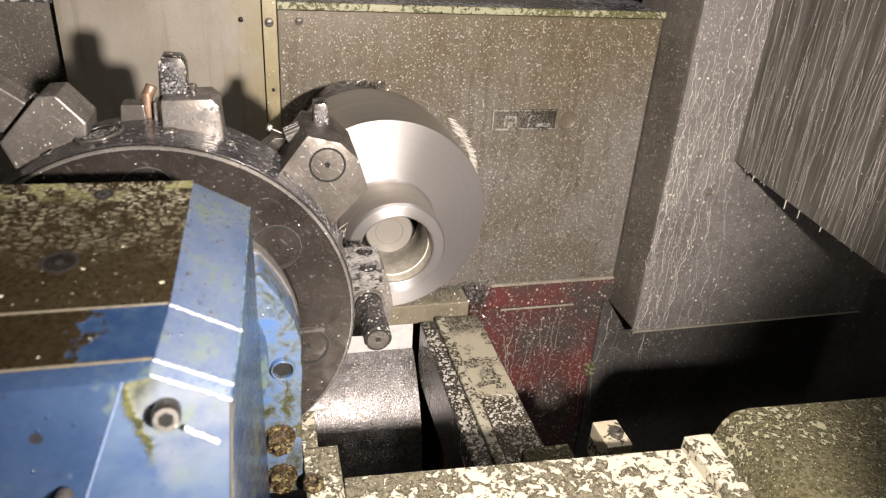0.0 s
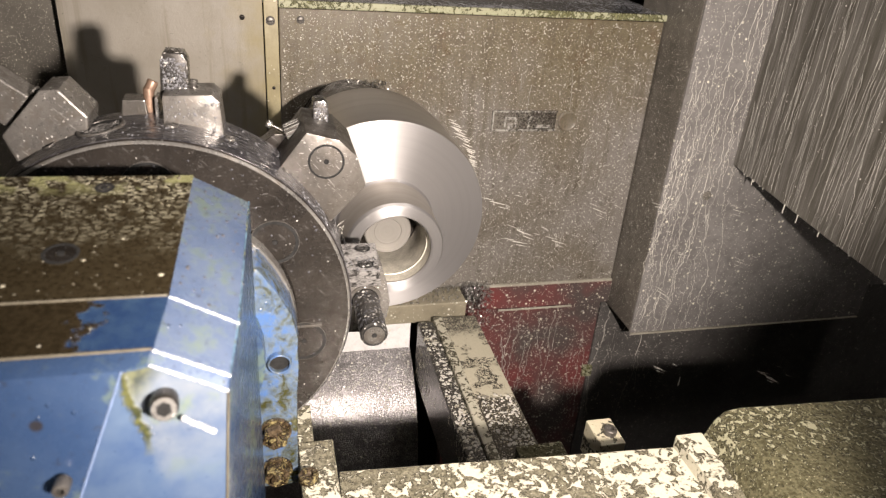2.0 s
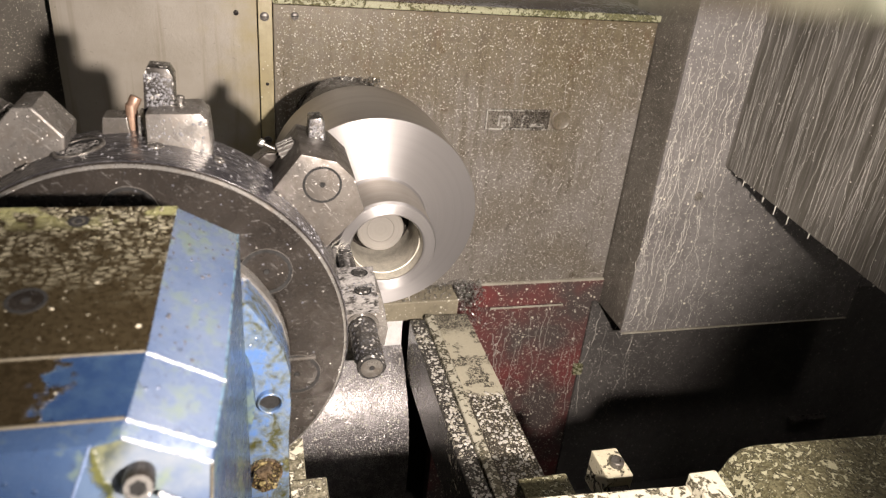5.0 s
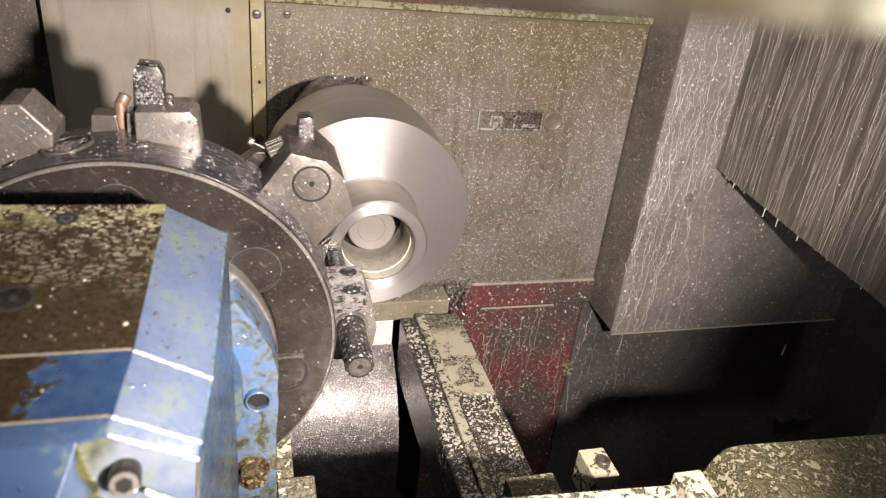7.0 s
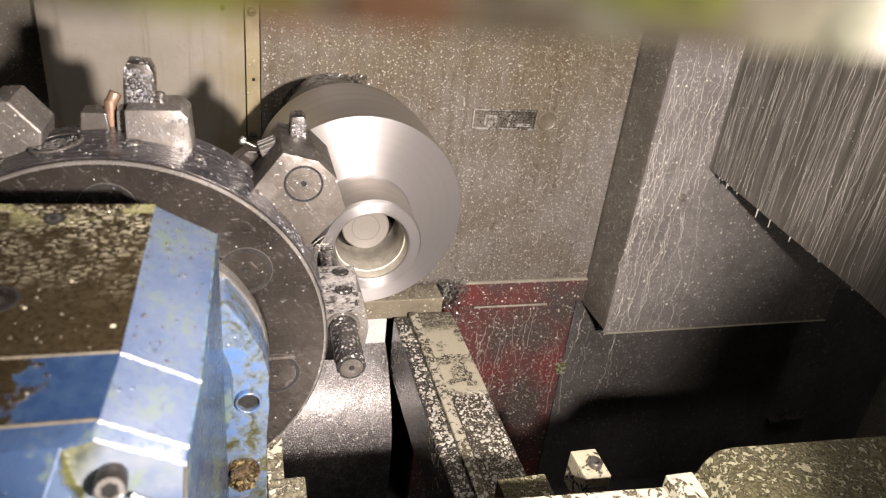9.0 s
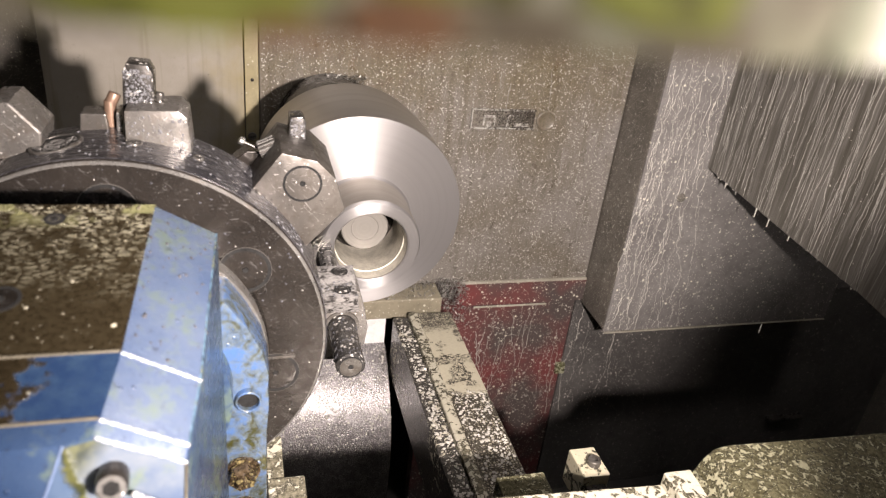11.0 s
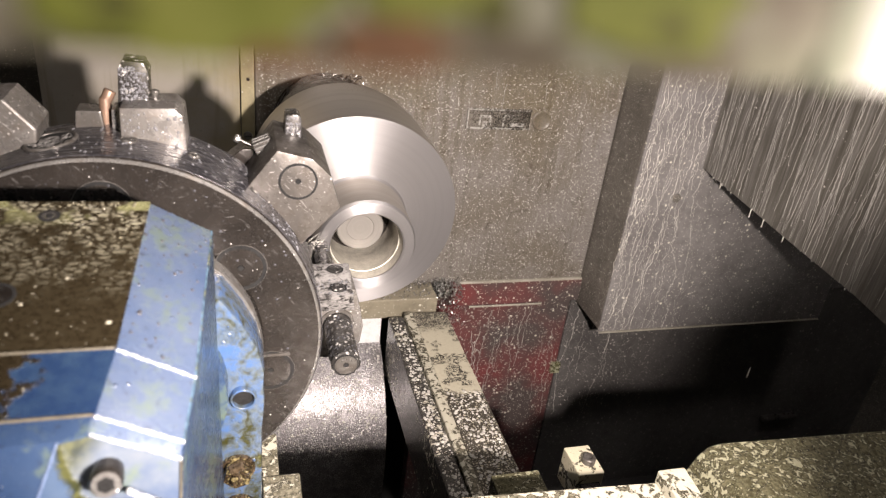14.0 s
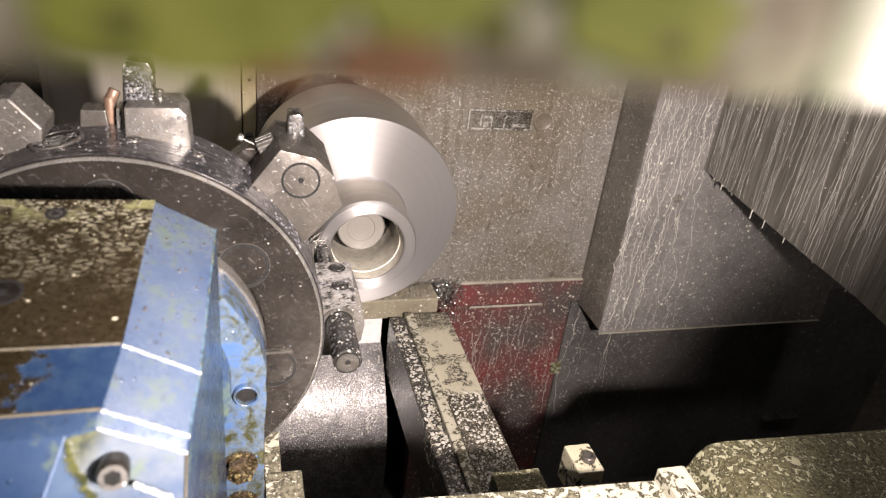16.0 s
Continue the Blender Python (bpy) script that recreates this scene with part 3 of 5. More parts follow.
structure("right_guard", loft([[(0.92, -0.124, -0.462), (0.92, -0.40, -0.486), (0.92, -0.56, -0.497), (0.92, -1.25, -0.60), (0.92, -1.25, 0.95), (0.92, -0.124, 0.95)],
                               [(0.925, -0.124, -0.462), (0.925, -0.40, -0.486), (0.925, -0.56, -0.497), (0.925, -1.25, -0.60), (0.925, -1.25, 0.95), (0.925, -0.124, 0.95)]]), GUARD, "grey sheet guard streaked with coolant")
structure("wall_lip", block((0.46, -0.007, -0.7935), (0.772, 0.0, -0.7885), 0.001), PALE_LIP, "pale bent lip under the wall")
structure("strip_lip", block((0.50, -0.008, -0.8575), (0.68, -0.004, -0.8535), 0.001), PALE_LIP, "pale edge under the red strip")
structure("column_lip", block((0.776, -0.127, -0.8650), (COLUMN_END, -0.118, -0.8632), 0.0006), PALE_LIP, "pale bent lip under the column face")
structure("ledge", block((0.20, -0.06, -0.838), (0.405, 0.05, -0.792), 0.003), LEDGE, "grey metal ledge below the chuck")
structure("rail_side", block((0.292, -0.92, -0.95), (0.3245, -0.09, -0.815), 0.004), BEADS, "dark lower step of the bed rail under beads")
structure("rail_ridge", block((0.3255, -0.92, -0.95), (0.345, -0.082, -0.809), 0.004), CREAM, "cream ridge of the bed rail")
structure("rail_top", block((0.346, -0.92, -0.95), (0.420, -0.078, -0.815), 0.003), RAILTOP, "cream bed rail under coolant")
structure("slide_plate", block((-0.25, -0.050, -0.95), (0.287, -0.040, -0.838), 0.001), WHITE, "plate above the chip slide, lamp glare painted white")
arch = [(0.0497 - 0.25 * math.sin(radians(24 + 3.2 * i)), -1.1334 + 0.25 * math.cos(radians(24 + 3.2 * i))) for i in range(24)]
structure("chip_sheet", loft([[(x, y, z) for y, z in (*arch, (-0.18, -1.35), (-0.06, -1.35))] for x in (-0.25, 0.287)]), SHEET, "arched wet steel sheet under the turret", True)
door_edge = structure("door_edge", block((-0.74, -1.252, -0.0052), (1.85, -1.20, 0.94), 0.004), DOORBASE, "stained lower edge of the door window")


def blot(name, x, z, wide, high, seed, material, label=""):
    """A thin uneven patch on the door's edge."""
    rng = random.Random(seed)
    outline = []
    for i in range(22):
        a, k = 2 * math.pi * i / 22, rng.uniform(0.78, 1.12)
        outline.append((x + wide * k * math.cos(a), max(z + high * k * math.sin(a), -0.0045)))
    return part(name, prism(outline, -1.2526 - 0.0001 * (seed % 4), -1.2518, 0), material, door_edge, label)


for i, (x, z, wide, high) in enumerate(((-0.0030, 0.0010, 0.0098, 0.0058), (0.0120, 0.0040, 0.0075, 0.0048), (0.0295, 0.0012, 0.0078, 0.0042), (-0.030, 0.001, 0.013, 0.006))):
    blot("moss_patch", x, z, wide, high, 4 * i, MOSSGREEN, "olive-green moss on the door paint")
for i, (x, z, wide, high) in enumerate(((-0.0066, -0.0012, 0.0015, 0.0012), (0.0172, 0.0000, 0.0016, 0.0014), (0.0310, -0.0004, 0.0016, 0.0011), (0.0215, 0.0030, 0.0020, 0.0010))):
    blot("dark_moss", x, z, wide, high, 4 * i + 1, MOSSDARK, "dark moss clump")
blot("rust_patch", 0.0105, -0.0030, 0.0044, 0.0019, 2, RUSTY, "rust-brown patch on the door paint")
blot("rust_patch", 0.0030, -0.0040, 0.0030, 0.0010, 6, RUSTY, "rust-brown patch on the door paint")
# thin piece that carries the painted glare at the door's right end
structure("door_glare", block((0.0455, -1.2523, -0.0042), (0.30, -1.2515, 0.10), 0.0003), PALE, "end of the door edge, lamp glare painted white")
# added out of view, only to shade the lower right from the work lamp
structure("light_blocker", prism([(0.304, -1.45), (0.304, -0.126), (0.338, -0.080), (0.410, -0.031), (1.85, -0.031), (1.85, -1.45)], -1.31, -1.28, 0.002), SIDE, "unseen grey panel that blocks the lamp at lower right")


# ---- chuck and workpiece ----
AX, AZ = 0.157, -0.4265
nose = thing("spindle_nose", "dark steel spindle nose ring on the headstock wall", "spindle nose")
part("ring", turned([(-0.001, 0.040), (-0.001, 0.096), (-0.045, 0.096), (-0.050, 0.091), (-0.050, 0.040)], (AX, AZ), 64, True), STEEL_DARK, nose, "", True)
chuck = thing("chuck", "grey steel lathe chuck on the headstock spindle", "chuck")
part("body", turned([(-0.052, 0.090), (-0.052, 0.097), (-0.056, 0.100), (-0.200, 0.100), (-0.204, 0.098), (-0.222, 0.098)], (AX, AZ), 96), STEEL, chuck, "", True)
workpiece = thing("workpiece", "bright turned flanged hub spinning in the chuck", "workpiece")
flange = part("flange", turned([(-0.224, 0.10), (-0.224, 0.138), (-0.228, 0.1405), (-0.268, 0.1415), (-0.270, 0.1440), (-0.276, 0.1450), (-0.385, 0.1460), (-0.400, 0.1463), (-0.4045, 0.1450),
                       (-0.407, 0.1400), (-0.4185, 0.076), (-0.4205, 0.0690), (-0.426, 0.0665), (-0.494, 0.0655), (-0.499, 0.0630), (-0.500, 0.0605), (-0.500, 0.0500), (-0.4975, 0.0480), (-0.41, 0.0480), (-0.40, 0.10)],
                      (0, 0), 160, True), TURNED, workpiece, "", True)
# the rim and the hub's side take a browner metal, tinted for what they reflect
flange.data.materials.append(TURNED_SIDE)
for face in flange.data.polygons:
    if abs(face.normal.y) < 0.35 and -0.4975 < face.center.y:
        face.material_index = 1
part("bore", turned([(-0.4965, 0.0474), (-0.480, 0.0470), (-0.4795, 0.0456), (-0.438, 0.0452), (-0.436, 0.0458), (-0.412, 0.0462), (-0.412, 0.0478), (-0.45, 0.0478)], (0, 0), 96, True), BOREMAT, workpiece, "bored wall with a fine step", True)
# groove floor in black steel, so its shade is in the colour
part("recess", turned([(-0.404, 0.0460), (-0.410, 0.0460)], (0, 0), 64), STEEL_DARK, workpiece, "ring groove at the bottom of the bore, painted dark for shade")
part("core", turned([(-0.409, 0.0330), (-0.4415, 0.0325), (-0.4435, 0.0310), (-0.4430, 0.019), (-0.4420, 0.018), (-0.4420, 0.0008)], (0, 0), 64), COREMAT, workpiece, "turned face at the bottom of the bore", True)
workpiece.location = (AX, 0, AZ)

# ---- turret ----
DX, DZ, DR = -0.102, -0.388, 0.179
turret = thing("turret", "oily black tool turret with a blue housing on its slide", "tool turret")
part("disc", turned([(-0.602, 0.10), (-0.602, DR - 0.004), (-0.606, DR), (-0.689, DR), (-0.693, DR - 0.004), (-0.693, 0.125), (-0.688, 0.12), (-0.688, 0.10)], (DX, DZ), 128, True), STEEL_DARK, turret, "", True)
part("rim", turned([(-0.607, DR - 0.002), (-0.607, DR + 0.0008), (-0.688, DR + 0.0008), (-0.688, DR - 0.002)], (DX, DZ), 128, True), STEEL_RIM, turret, "wet dark rim of the disc", True)
part("bright_edge", turned([(-0.6890, DR - 0.0030), (-0.6925, DR - 0.0036), (-0.6925, DR - 0.0026), (-0.6909, DR - 0.0010), (-0.6890, DR - 0.0010)], (DX, DZ), 128, True), STEEL_LIGHT, turret, "rubbed bright front edge of the disc", True)
part("ring", turned([(-0.62, 0.11), (-0.706, 0.1245), (-0.712, 0.123), (-0.712, 0.117), (-0.700, 0.112)], (DX, DZ), 96, True), STEEL_LIGHT, turret, "bright ring between the disc and housing", True)
ring_l = [(-0.45, -0.773, -0.55), (-0.45, -0.773, -0.2075), (-0.45, -0.914, -0.2315), (-0.45, -0.957, -0.2400), (-0.45, -0.970, -0.2440), (-0.45, -0.99, -0.40)]
ring_m = [(-0.078, -0.773, -0.55), (-0.0745, -0.773, -0.2103), (-0.078, -0.914, -0.2315), (-0.078, -0.957, -0.2395), (-0.080, -0.970, -0.2425), (-0.140, -0.99, -0.40)]
ring_p = [(-0.056, -0.773, -0.55), (-0.0545, -0.773, -0.2105), (-0.0605, -0.914, -0.2315), (-0.0655, -0.957, -0.2395), (-0.067, -0.966, -0.2428), (-0.139, -0.99, -0.402)]
ring_q = [(-0.015, -0.775, -0.55), (-0.0145, -0.775, -0.232), (-0.0210, -0.916, -0.2525), (-0.0255, -0.958, -0.2605), (-0.0272, -0.9625, -0.2675), (-0.038, -0.966, -0.42)]
housing = part("housing", loft([ring_l, ring_m, ring_p, ring_q], 0.0012), BLUE, turret, "wet blue cast housing with worn edges", True)


def patchy_film(name, left, right):
    """Brown film that breaks off raggedly, to bare blue paint on one side."""
    n = Nodes(name)
    across = n.ramp(n.add("ShaderNodeSeparateXYZ", {0: n.at}).outputs[0], left, right, 0.0, 0.62)
    ragged = n.math("ADD", across, n.math("MULTIPLY", n.noise(70.0, 6.0, 0.65), 0.55))
    blue = n.ramp(ragged, 0.60, 0.63)
    grain = n.noise(260.0, 4.0)
    film = n.mix(n.ramp(grain, 0.3, 0.7), (0.012, 0.009, 0.005), (0.024, 0.018, 0.010))
    paint = n.mix(n.ramp(n.noise(120.0, 4.0), 0.4, 0.7), (0.013, 0.030, 0.076), (0.023, 0.047, 0.092))
    dots = n.specks(170.0, 0.3, 0.10)
    colour = n.mix(dots, n.mix(blue, film, paint), (0.4, 0.38, 0.32))
    return n.finish(colour, n.ramp(grain, 0.3, 0.7, 0.2, 0.34), 0.0, n.math("SUBTRACT", n.math("ADD", dots, n.math("MULTIPLY", grain, 0.3)), n.math("MULTIPLY", blue, 0.8)), 0.0009)


FACET = patchy_film("streaky_oil_film", -0.143, -0.070)


def skin(a, b, lift=0.0012):
    """A thin film on a sloping face between two lines, each of two points."""
    top = [Vector(p) + Vector((0, 0, lift)) for p in (*a, *reversed(b))]
    low = [Vector(p) - Vector((0, 0, 0.001)) for p in (*a, *reversed(b))]
    return loft([low, top], 0.0)


part("oil_film", skin((ring_l[1], ring_p[1]), (ring_l[2], ring_p[2])), FILM, housing, "brown oil film drawn into beads")
part("oil_film", skin((ring_l[2], ring_p[2]), (ring_l[3], ring_p[3])), FACET, housing, "brown oil film worn through to blue paint")
for a, b in (((-0.45, -0.914, -0.2300), (-0.061, -0.914, -0.2300)), ((-0.45, -0.957, -0.2385), (-0.066, -0.957, -0.2383))):
    part("edge_bead", rod(a, b, 0.0009, 8), SEAM, housing)
# wet highlights along the edges, laid on as whitish rods
for a, b in ((ring_p[2], ring_q[2]), (ring_p[3], ring_q[3]), (ring_p[4], ring_q[4])):
    part("glint_line", rod(Vector(a) + Vector((0, 0, 0.0002)), Vector(b) + Vector((0, 0, 0.0002)), 0.0009, 8), GLINT, housing, "white line painted for the wet glint on the edge")
for a, b in ((ring_q[1], ring_q[2]), (ring_q[2], ring_q[3])):
    part("edge_grime", rod(Vector(a) + Vector((-0.0008, 0, 0)), Vector(b) + Vector((-0.0008, 0, 0)), 0.0007, 8), GRIME, housing, "yellow-green grime along the edge")


def cap_screw(at, way, r, high, parent, material=STEEL, name="cap_screw"):
    """A socket head screw with a hexagonal recess."""
    bm = bmesh.new()
    rings = []
    for z, radius, six in ((0, r, 0), (high * 0.85, r, 0), (high, r * 0.86, 0), (high, r * 0.56, 1), (high * 0.45, r * 0.54, 1)):
        rings.append([bm.verts.new((radius * math.cos(t), radius * math.sin(t), z)) for t in (2 * math.pi * (i - i % 4 * (0.0 if not six else 1.0)) / 24 for i in range(24))] if not six else
                     [bm.verts.new((radius * math.cos(t) * (1 - 0.13 * (i % 4 in (1, 2, 3))), radius * math.sin(t) * (1 - 0.13 * (i % 4 in (1, 2, 3))), z)) for i, t in ((i, 2 * math.pi * i / 24) for i in range(24))])
    for a, b in zip(rings, rings[1:]):
        for i in range(24):
            bm.faces.new((a[i], a[(i + 1) % 24], b[(i + 1) % 24], b[i]))
    bm.faces.new(rings[0])
    bm.faces.new(rings[-1])
    bmesh.ops.transform(bm, matrix=Matrix.Translation(at) @ Vector(way).to_track_quat("Z", "Y").to_matrix().to_4x4(), verts=bm.verts)
    return part(name, bm, material, parent, "", True)


def ring_groove(at, way, r, parent, material=STEEL_DARK, width=0.0015):
    """A round plug set in a face, with a dark gap round it and a small centre hole."""
    m = Matrix.Translation(at) @ Vector(way).to_track_quat("Y", "Z").to_matrix().to_4x4()
    gap = turned([(-0.001, r - width), (0.0011, r - width), (0.0011, r + width * 0.35), (-0.001, r + width * 0.35)], (0, 0), 40, True)
    bmesh.ops.transform(gap, matrix=m, verts=gap.verts)
    part("plug_gap", gap, BLACK, parent)
    face = turned([(-0.001, r - width), (0.0008, r - width), (0.0009, r - width * 1.5), (0.0009, 0.003), (0.0004, 0.0024)], (0, 0), 40)
    bmesh.ops.transform(face, matrix=m, verts=face.verts)
    plug = part("plug", face, material, parent, "", True)
    hole = turned([(0.0004, 0.0026), (0.0013, 0.0024)], (0, 0), 12)
    bmesh.ops.transform(hole, matrix=m, verts=hole.verts)
    part("centre_hole", hole, BLACK, plug)
    return plug


FRONT = (0, -1, 0)
PALEBLUE = plain("lit_corner_blue", (0.16, 0.22, 0.36), 0.25)


def stained_facet(name, top, low):
    """Blue paint with a wet sheen painted pale on one side of a line of grease."""
    n = Nodes(name)
    xyz = n.add("ShaderNodeSeparateXYZ", {0: n.at}).outputs
    dx, dz = low[0] - top[0], low[1] - top[1]
    long = math.hypot(dx, dz)
    px, pz = n.math("SUBTRACT", xyz[0], top[0]), n.math("SUBTRACT", xyz[2], top[1])
    aside = n.math("SUBTRACT", n.math("MULTIPLY", px, -dz / long), n.math("MULTIPLY", pz, -dx / long))
    down = n.math("ADD", n.math("MULTIPLY", px, dx / long), n.math("MULTIPLY", pz, dz / long))
    broad, fine = n.noise(30.0, 5.0, 0.65), n.noise(150.0, 5.0, 0.65)
    wander = n.math("ADD", aside, n.math("MULTIPLY", n.math("SUBTRACT", n.math("ADD", broad, fine), 1.0), 0.010))
    colour = n.mix(n.ramp(broad, 0.35, 0.7), (0.036, 0.066, 0.138), (0.066, 0.102, 0.165))
    pale = n.math("MULTIPLY", n.ramp(wander, 0.0, 0.007), n.ramp(down, 0.085, 0.045, 0.15, 1.0))
    colour = n.mix(n.math("MULTIPLY", pale, n.ramp(broad, 0.32, 0.60, 0.35, 1.0)), colour, (0.128, 0.148, 0.172))
    green = n.math("MULTIPLY", pale, n.ramp(n.noise(48.0, 4.0, 0.6), 0.55, 0.68, 0.0, 0.55))
    colour = n.mix(green, colour, (0.115, 0.150, 0.075))
    line = n.math("MULTIPLY", n.ramp(n.math("ABSOLUTE", n.math("SUBTRACT", wander, 0.0018)), 0.0012, 0.0034, 1.0, 0.0), n.ramp(down, 0.062, 0.046))
    wedge = n.math("MULTIPLY", n.ramp(wander, 0.0, 0.002), n.math("MULTIPLY", n.ramp(n.math("ADD", aside, down), 0.030, 0.016), 0.8))
    colour = n.mix(n.math("MAXIMUM", line, wedge), colour, n.mix(n.ramp(fine, 0.4, 0.6), (0.028, 0.032, 0.014), (0.085, 0.088, 0.030)))
    return n.finish(colour, n.ramp(fine, 0.3, 0.7, 0.26, 0.42), 0.0, n.math("ADD", line, n.math("MULTIPLY", fine, 0.3)), 0.0008)


STAINED = stained_facet("stained_blue_facet", (-0.0815, -0.2435), (-0.0746, -0.2919))
cap_screw((-0.061, -0.9675, -0.266), (0.10, -0.93, 0.28), 0.0078, 0.013, turret, STEEL_DARK)
part("bright_rim", rod(Vector((-0.061, -0.9675, -0.266)) + Vector((0.10, -0.93, 0.28)).normalized() * 0.0127, Vector((-0.061, -0.9675, -0.266)) + Vector((0.10, -0.93, 0.28)).normalized() * 0.0133, 0.0066, 24), STEEL_LIGHT, turret, "bright disc on the screw face")
part("hex_socket", rod(Vector((-0.061, -0.9675, -0.266)) + Vector((0.10, -0.93, 0.28)).normalized() * 0.0128, Vector((-0.061, -0.9675, -0.266)) + Vector((0.10, -0.93, 0.28)).normalized() * 0.0136, 0.0043, 6), BLACK, turret)
cap_screw((-0.115, -0.982, -0.304), (0, -0.99, 0.12), 0.0045, 0.009, turret)
# light catching the corner, drawn as a pale blue rod
part("corner_edge", rod(ring_m[4], ring_m[5], 0.0007, 8), PALEBLUE, housing, "corner line painted pale blue as if lit")
housing.data.materials.append(STAINED)
# upturned chamfer faces get the copy with light in its colour
housing.data.materials.append(BLUE_LIT)
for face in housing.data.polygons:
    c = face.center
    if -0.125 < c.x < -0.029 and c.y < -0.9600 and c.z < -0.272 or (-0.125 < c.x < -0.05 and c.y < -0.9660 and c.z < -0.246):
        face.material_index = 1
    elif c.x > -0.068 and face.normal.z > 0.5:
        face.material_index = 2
part("weld_bead", rod((-0.053, -0.9705, -0.277), (-0.035, -0.9715, -0.289), 0.0016, 10, 0.0006), GLINT, housing, "bright rib beside the screw")
part("rib", rod((-0.0272, -0.9630, -0.2685), (-0.038, -0.9665, -0.42), 0.0008, 10), SEAM, housing, "yellowed corner seam")
for x, y in ((-0.128, -0.868), (-0.114, -0.790)):
    z = -0.2105 - (-0.773 - y) * 0.149 + 0.001
    ring_groove((x, y, z), (0, -0.148, 0.989), 0.0105 if x < -0.12 else 0.0060, turret, STEEL_DARK if x < -0.12 else STEEL)

LUGMAT = blotched("stained_blue_lug", (0.050, 0.105, 0.24), (0.085, 0.085, 0.025), 70.0, 0.50, 0.25, 0.14)
# blue mounting flange, its lug and fixings
part("flange", turned([(-0.70, 0.03), (-0.70, 0.104), (-0.715, 0.106), (-0.735, 0.106), (-0.740, 0.094), (-0.772, 0.093), (-0.772, 0.03)], (DX, DZ), 72, True), BLUE, turret, "", True)
lug = part("lug", prism([(-0.030, -0.300), (-0.012, -0.305), (0.004, -0.330), (0.016, -0.355), (0.0215, -0.380), (0.0205, -0.395), (0.0215, -0.412), (0.019, -0.445), (0.018, -0.56), (-0.030, -0.56)], -0.752, -0.705, 0.003), LUGMAT, turret, "blue lug stained yellow-green", True)
hole = part("lug_hole", turned([(-0.7528, 0.0095), (-0.751, 0.0095)], (0.0035, -0.404), 32), BLACK, lug)
part("hole_rim", turned([(-0.7512, 0.0088), (-0.7570, 0.0090), (-0.7578, 0.0098), (-0.7570, 0.0108), (-0.7512, 0.0116)], (0.0035, -0.404), 32, True), LUGMAT, lug, "", True)
for z in (-0.486, -0.536):
    part("washer", turned([(-0.7515, 0.0155), (-0.755, 0.0155), (-0.755, 0.006), (-0.7515, 0.006)], (-0.003, z), 32, True), BRONZE, turret, "", True)
    part("hex_nut", loft([[(-0.003 + 0.0135 * math.cos(math.pi * i / 3 + 0.3), y, z + 0.0135 * math.sin(math.pi * i / 3 + 0.3)) for i in range(6)] for y in (-0.755, -0.766)], 0.0015), BRONZE, turret, "grimy yellowed hex nut", True)
    part("stud", turned([(-0.755, 0.0065), (-0.770, 0.0065), (-0.772, 0.005)], (-0.003, z), 20), BRONZE, turret, "", True)
part("foot", block((0.0195, -0.84, -0.60), (0.0560, -0.721, -0.533), 0.002), CREAM, turret, "cream foot bracket spotted with oil")
part("foot_strip", block((0.0195, -0.719, -0.60), (0.036, -0.66, -0.535), 0.001), CREAM, turret)
cap_screw((0.027, -0.775, -0.533), (0, 0, 1), 0.010, 0.008, turret, BRONZE)

# disc fittings
for x, z in ((0.004, -0.310), (0.029, -0.424), (-0.1, -0.2505)):
    ring_groove((x, -0.6925, z), FRONT, 0.0215, turret, STEEL_DARK, 0.0024)
    part("plug_edge", turned([(-0.6928, 0.0222), (-0.6938, 0.0223), (-0.6938, 0.0227), (-0.6928, 0.0229)], (x, z), 48, True), STEEL, turret, "", True)
part("key_flat", block((0.015, -0.6955, -0.4065), (0.047, -0.692, -0.4035), 0.0006), STEEL, turret)


def rim_hole(degrees, y, r, depth=0.010, filled=False):
    a = radians(degrees)
    out = Vector((math.cos(a), 0, math.sin(a)))
    at = Vector((DX, y, DZ)) + out * (DR + 0.0008)
    m = Matrix.Translation(at) @ out.to_track_quat("Y", "X").to_matrix().to_4x4()
    collar = turned([(-0.003, r * 0.9), (0.0010, r * 0.92), (0.0014, r), (0.0006, r * 1.07), (-0.003, r * 1.07)], (0, 0), 32, True)
    bmesh.ops.transform(collar, matrix=m, verts=collar.verts)
    part("hole_collar", collar, STEEL, turret, "", True)
    floor = turned([(-0.002, r * 0.9), (0.0006, r * 0.9)], (0, 0), 32)
    bmesh.ops.transform(floor, matrix=m, verts=floor.verts)
    part("rim_hole", floor, STEEL_BAR if filled else BLACK, turret)


rim_hole(102.5, -0.648, 0.0195)
# pale beads paint the lit, wet wall on one side of the pocket
rng = random.Random(61)
wet = bmesh.new()
for _ in range(150):
    a, r = rng.uniform(0, 2 * math.pi), 0.0165 * rng.random() ** 0.5
    if r * math.cos(a) > 0.008:
        continue
    turn = Matrix.Translation((DX, -0.648, DZ)) @ Matrix.Rotation(-radians(12.5), 4, "Y") @ Matrix.Translation((r * math.sin(a), r * math.cos(a), DR + 0.0012))
    bmesh.ops.create_icosphere(wet, subdivisions=1, radius=rng.uniform(0.0008, 0.0022), matrix=turn @ Matrix.Diagonal((1, 1, 0.5, 1)))
part("pocket_glints", wet, CLAMP, turret, "pale beads for the lit wet inside of the round pocket", True)
rim_hole(117, -0.652, 0.005)
rim_hole(83.5, -0.652, 0.0062, filled=True)
rim_hole(67, -0.652, 0.0045, filled=True)
rim_hole(48, -0.652, 0.0055, filled=True)
rim_hole(33, -0.640, 0.0060, filled=True)

STEEL_B = oily_steel("stained_holder_steel", (0.085, 0.078, 0.071), 0.38, 0.4, 0.35, 0.45)
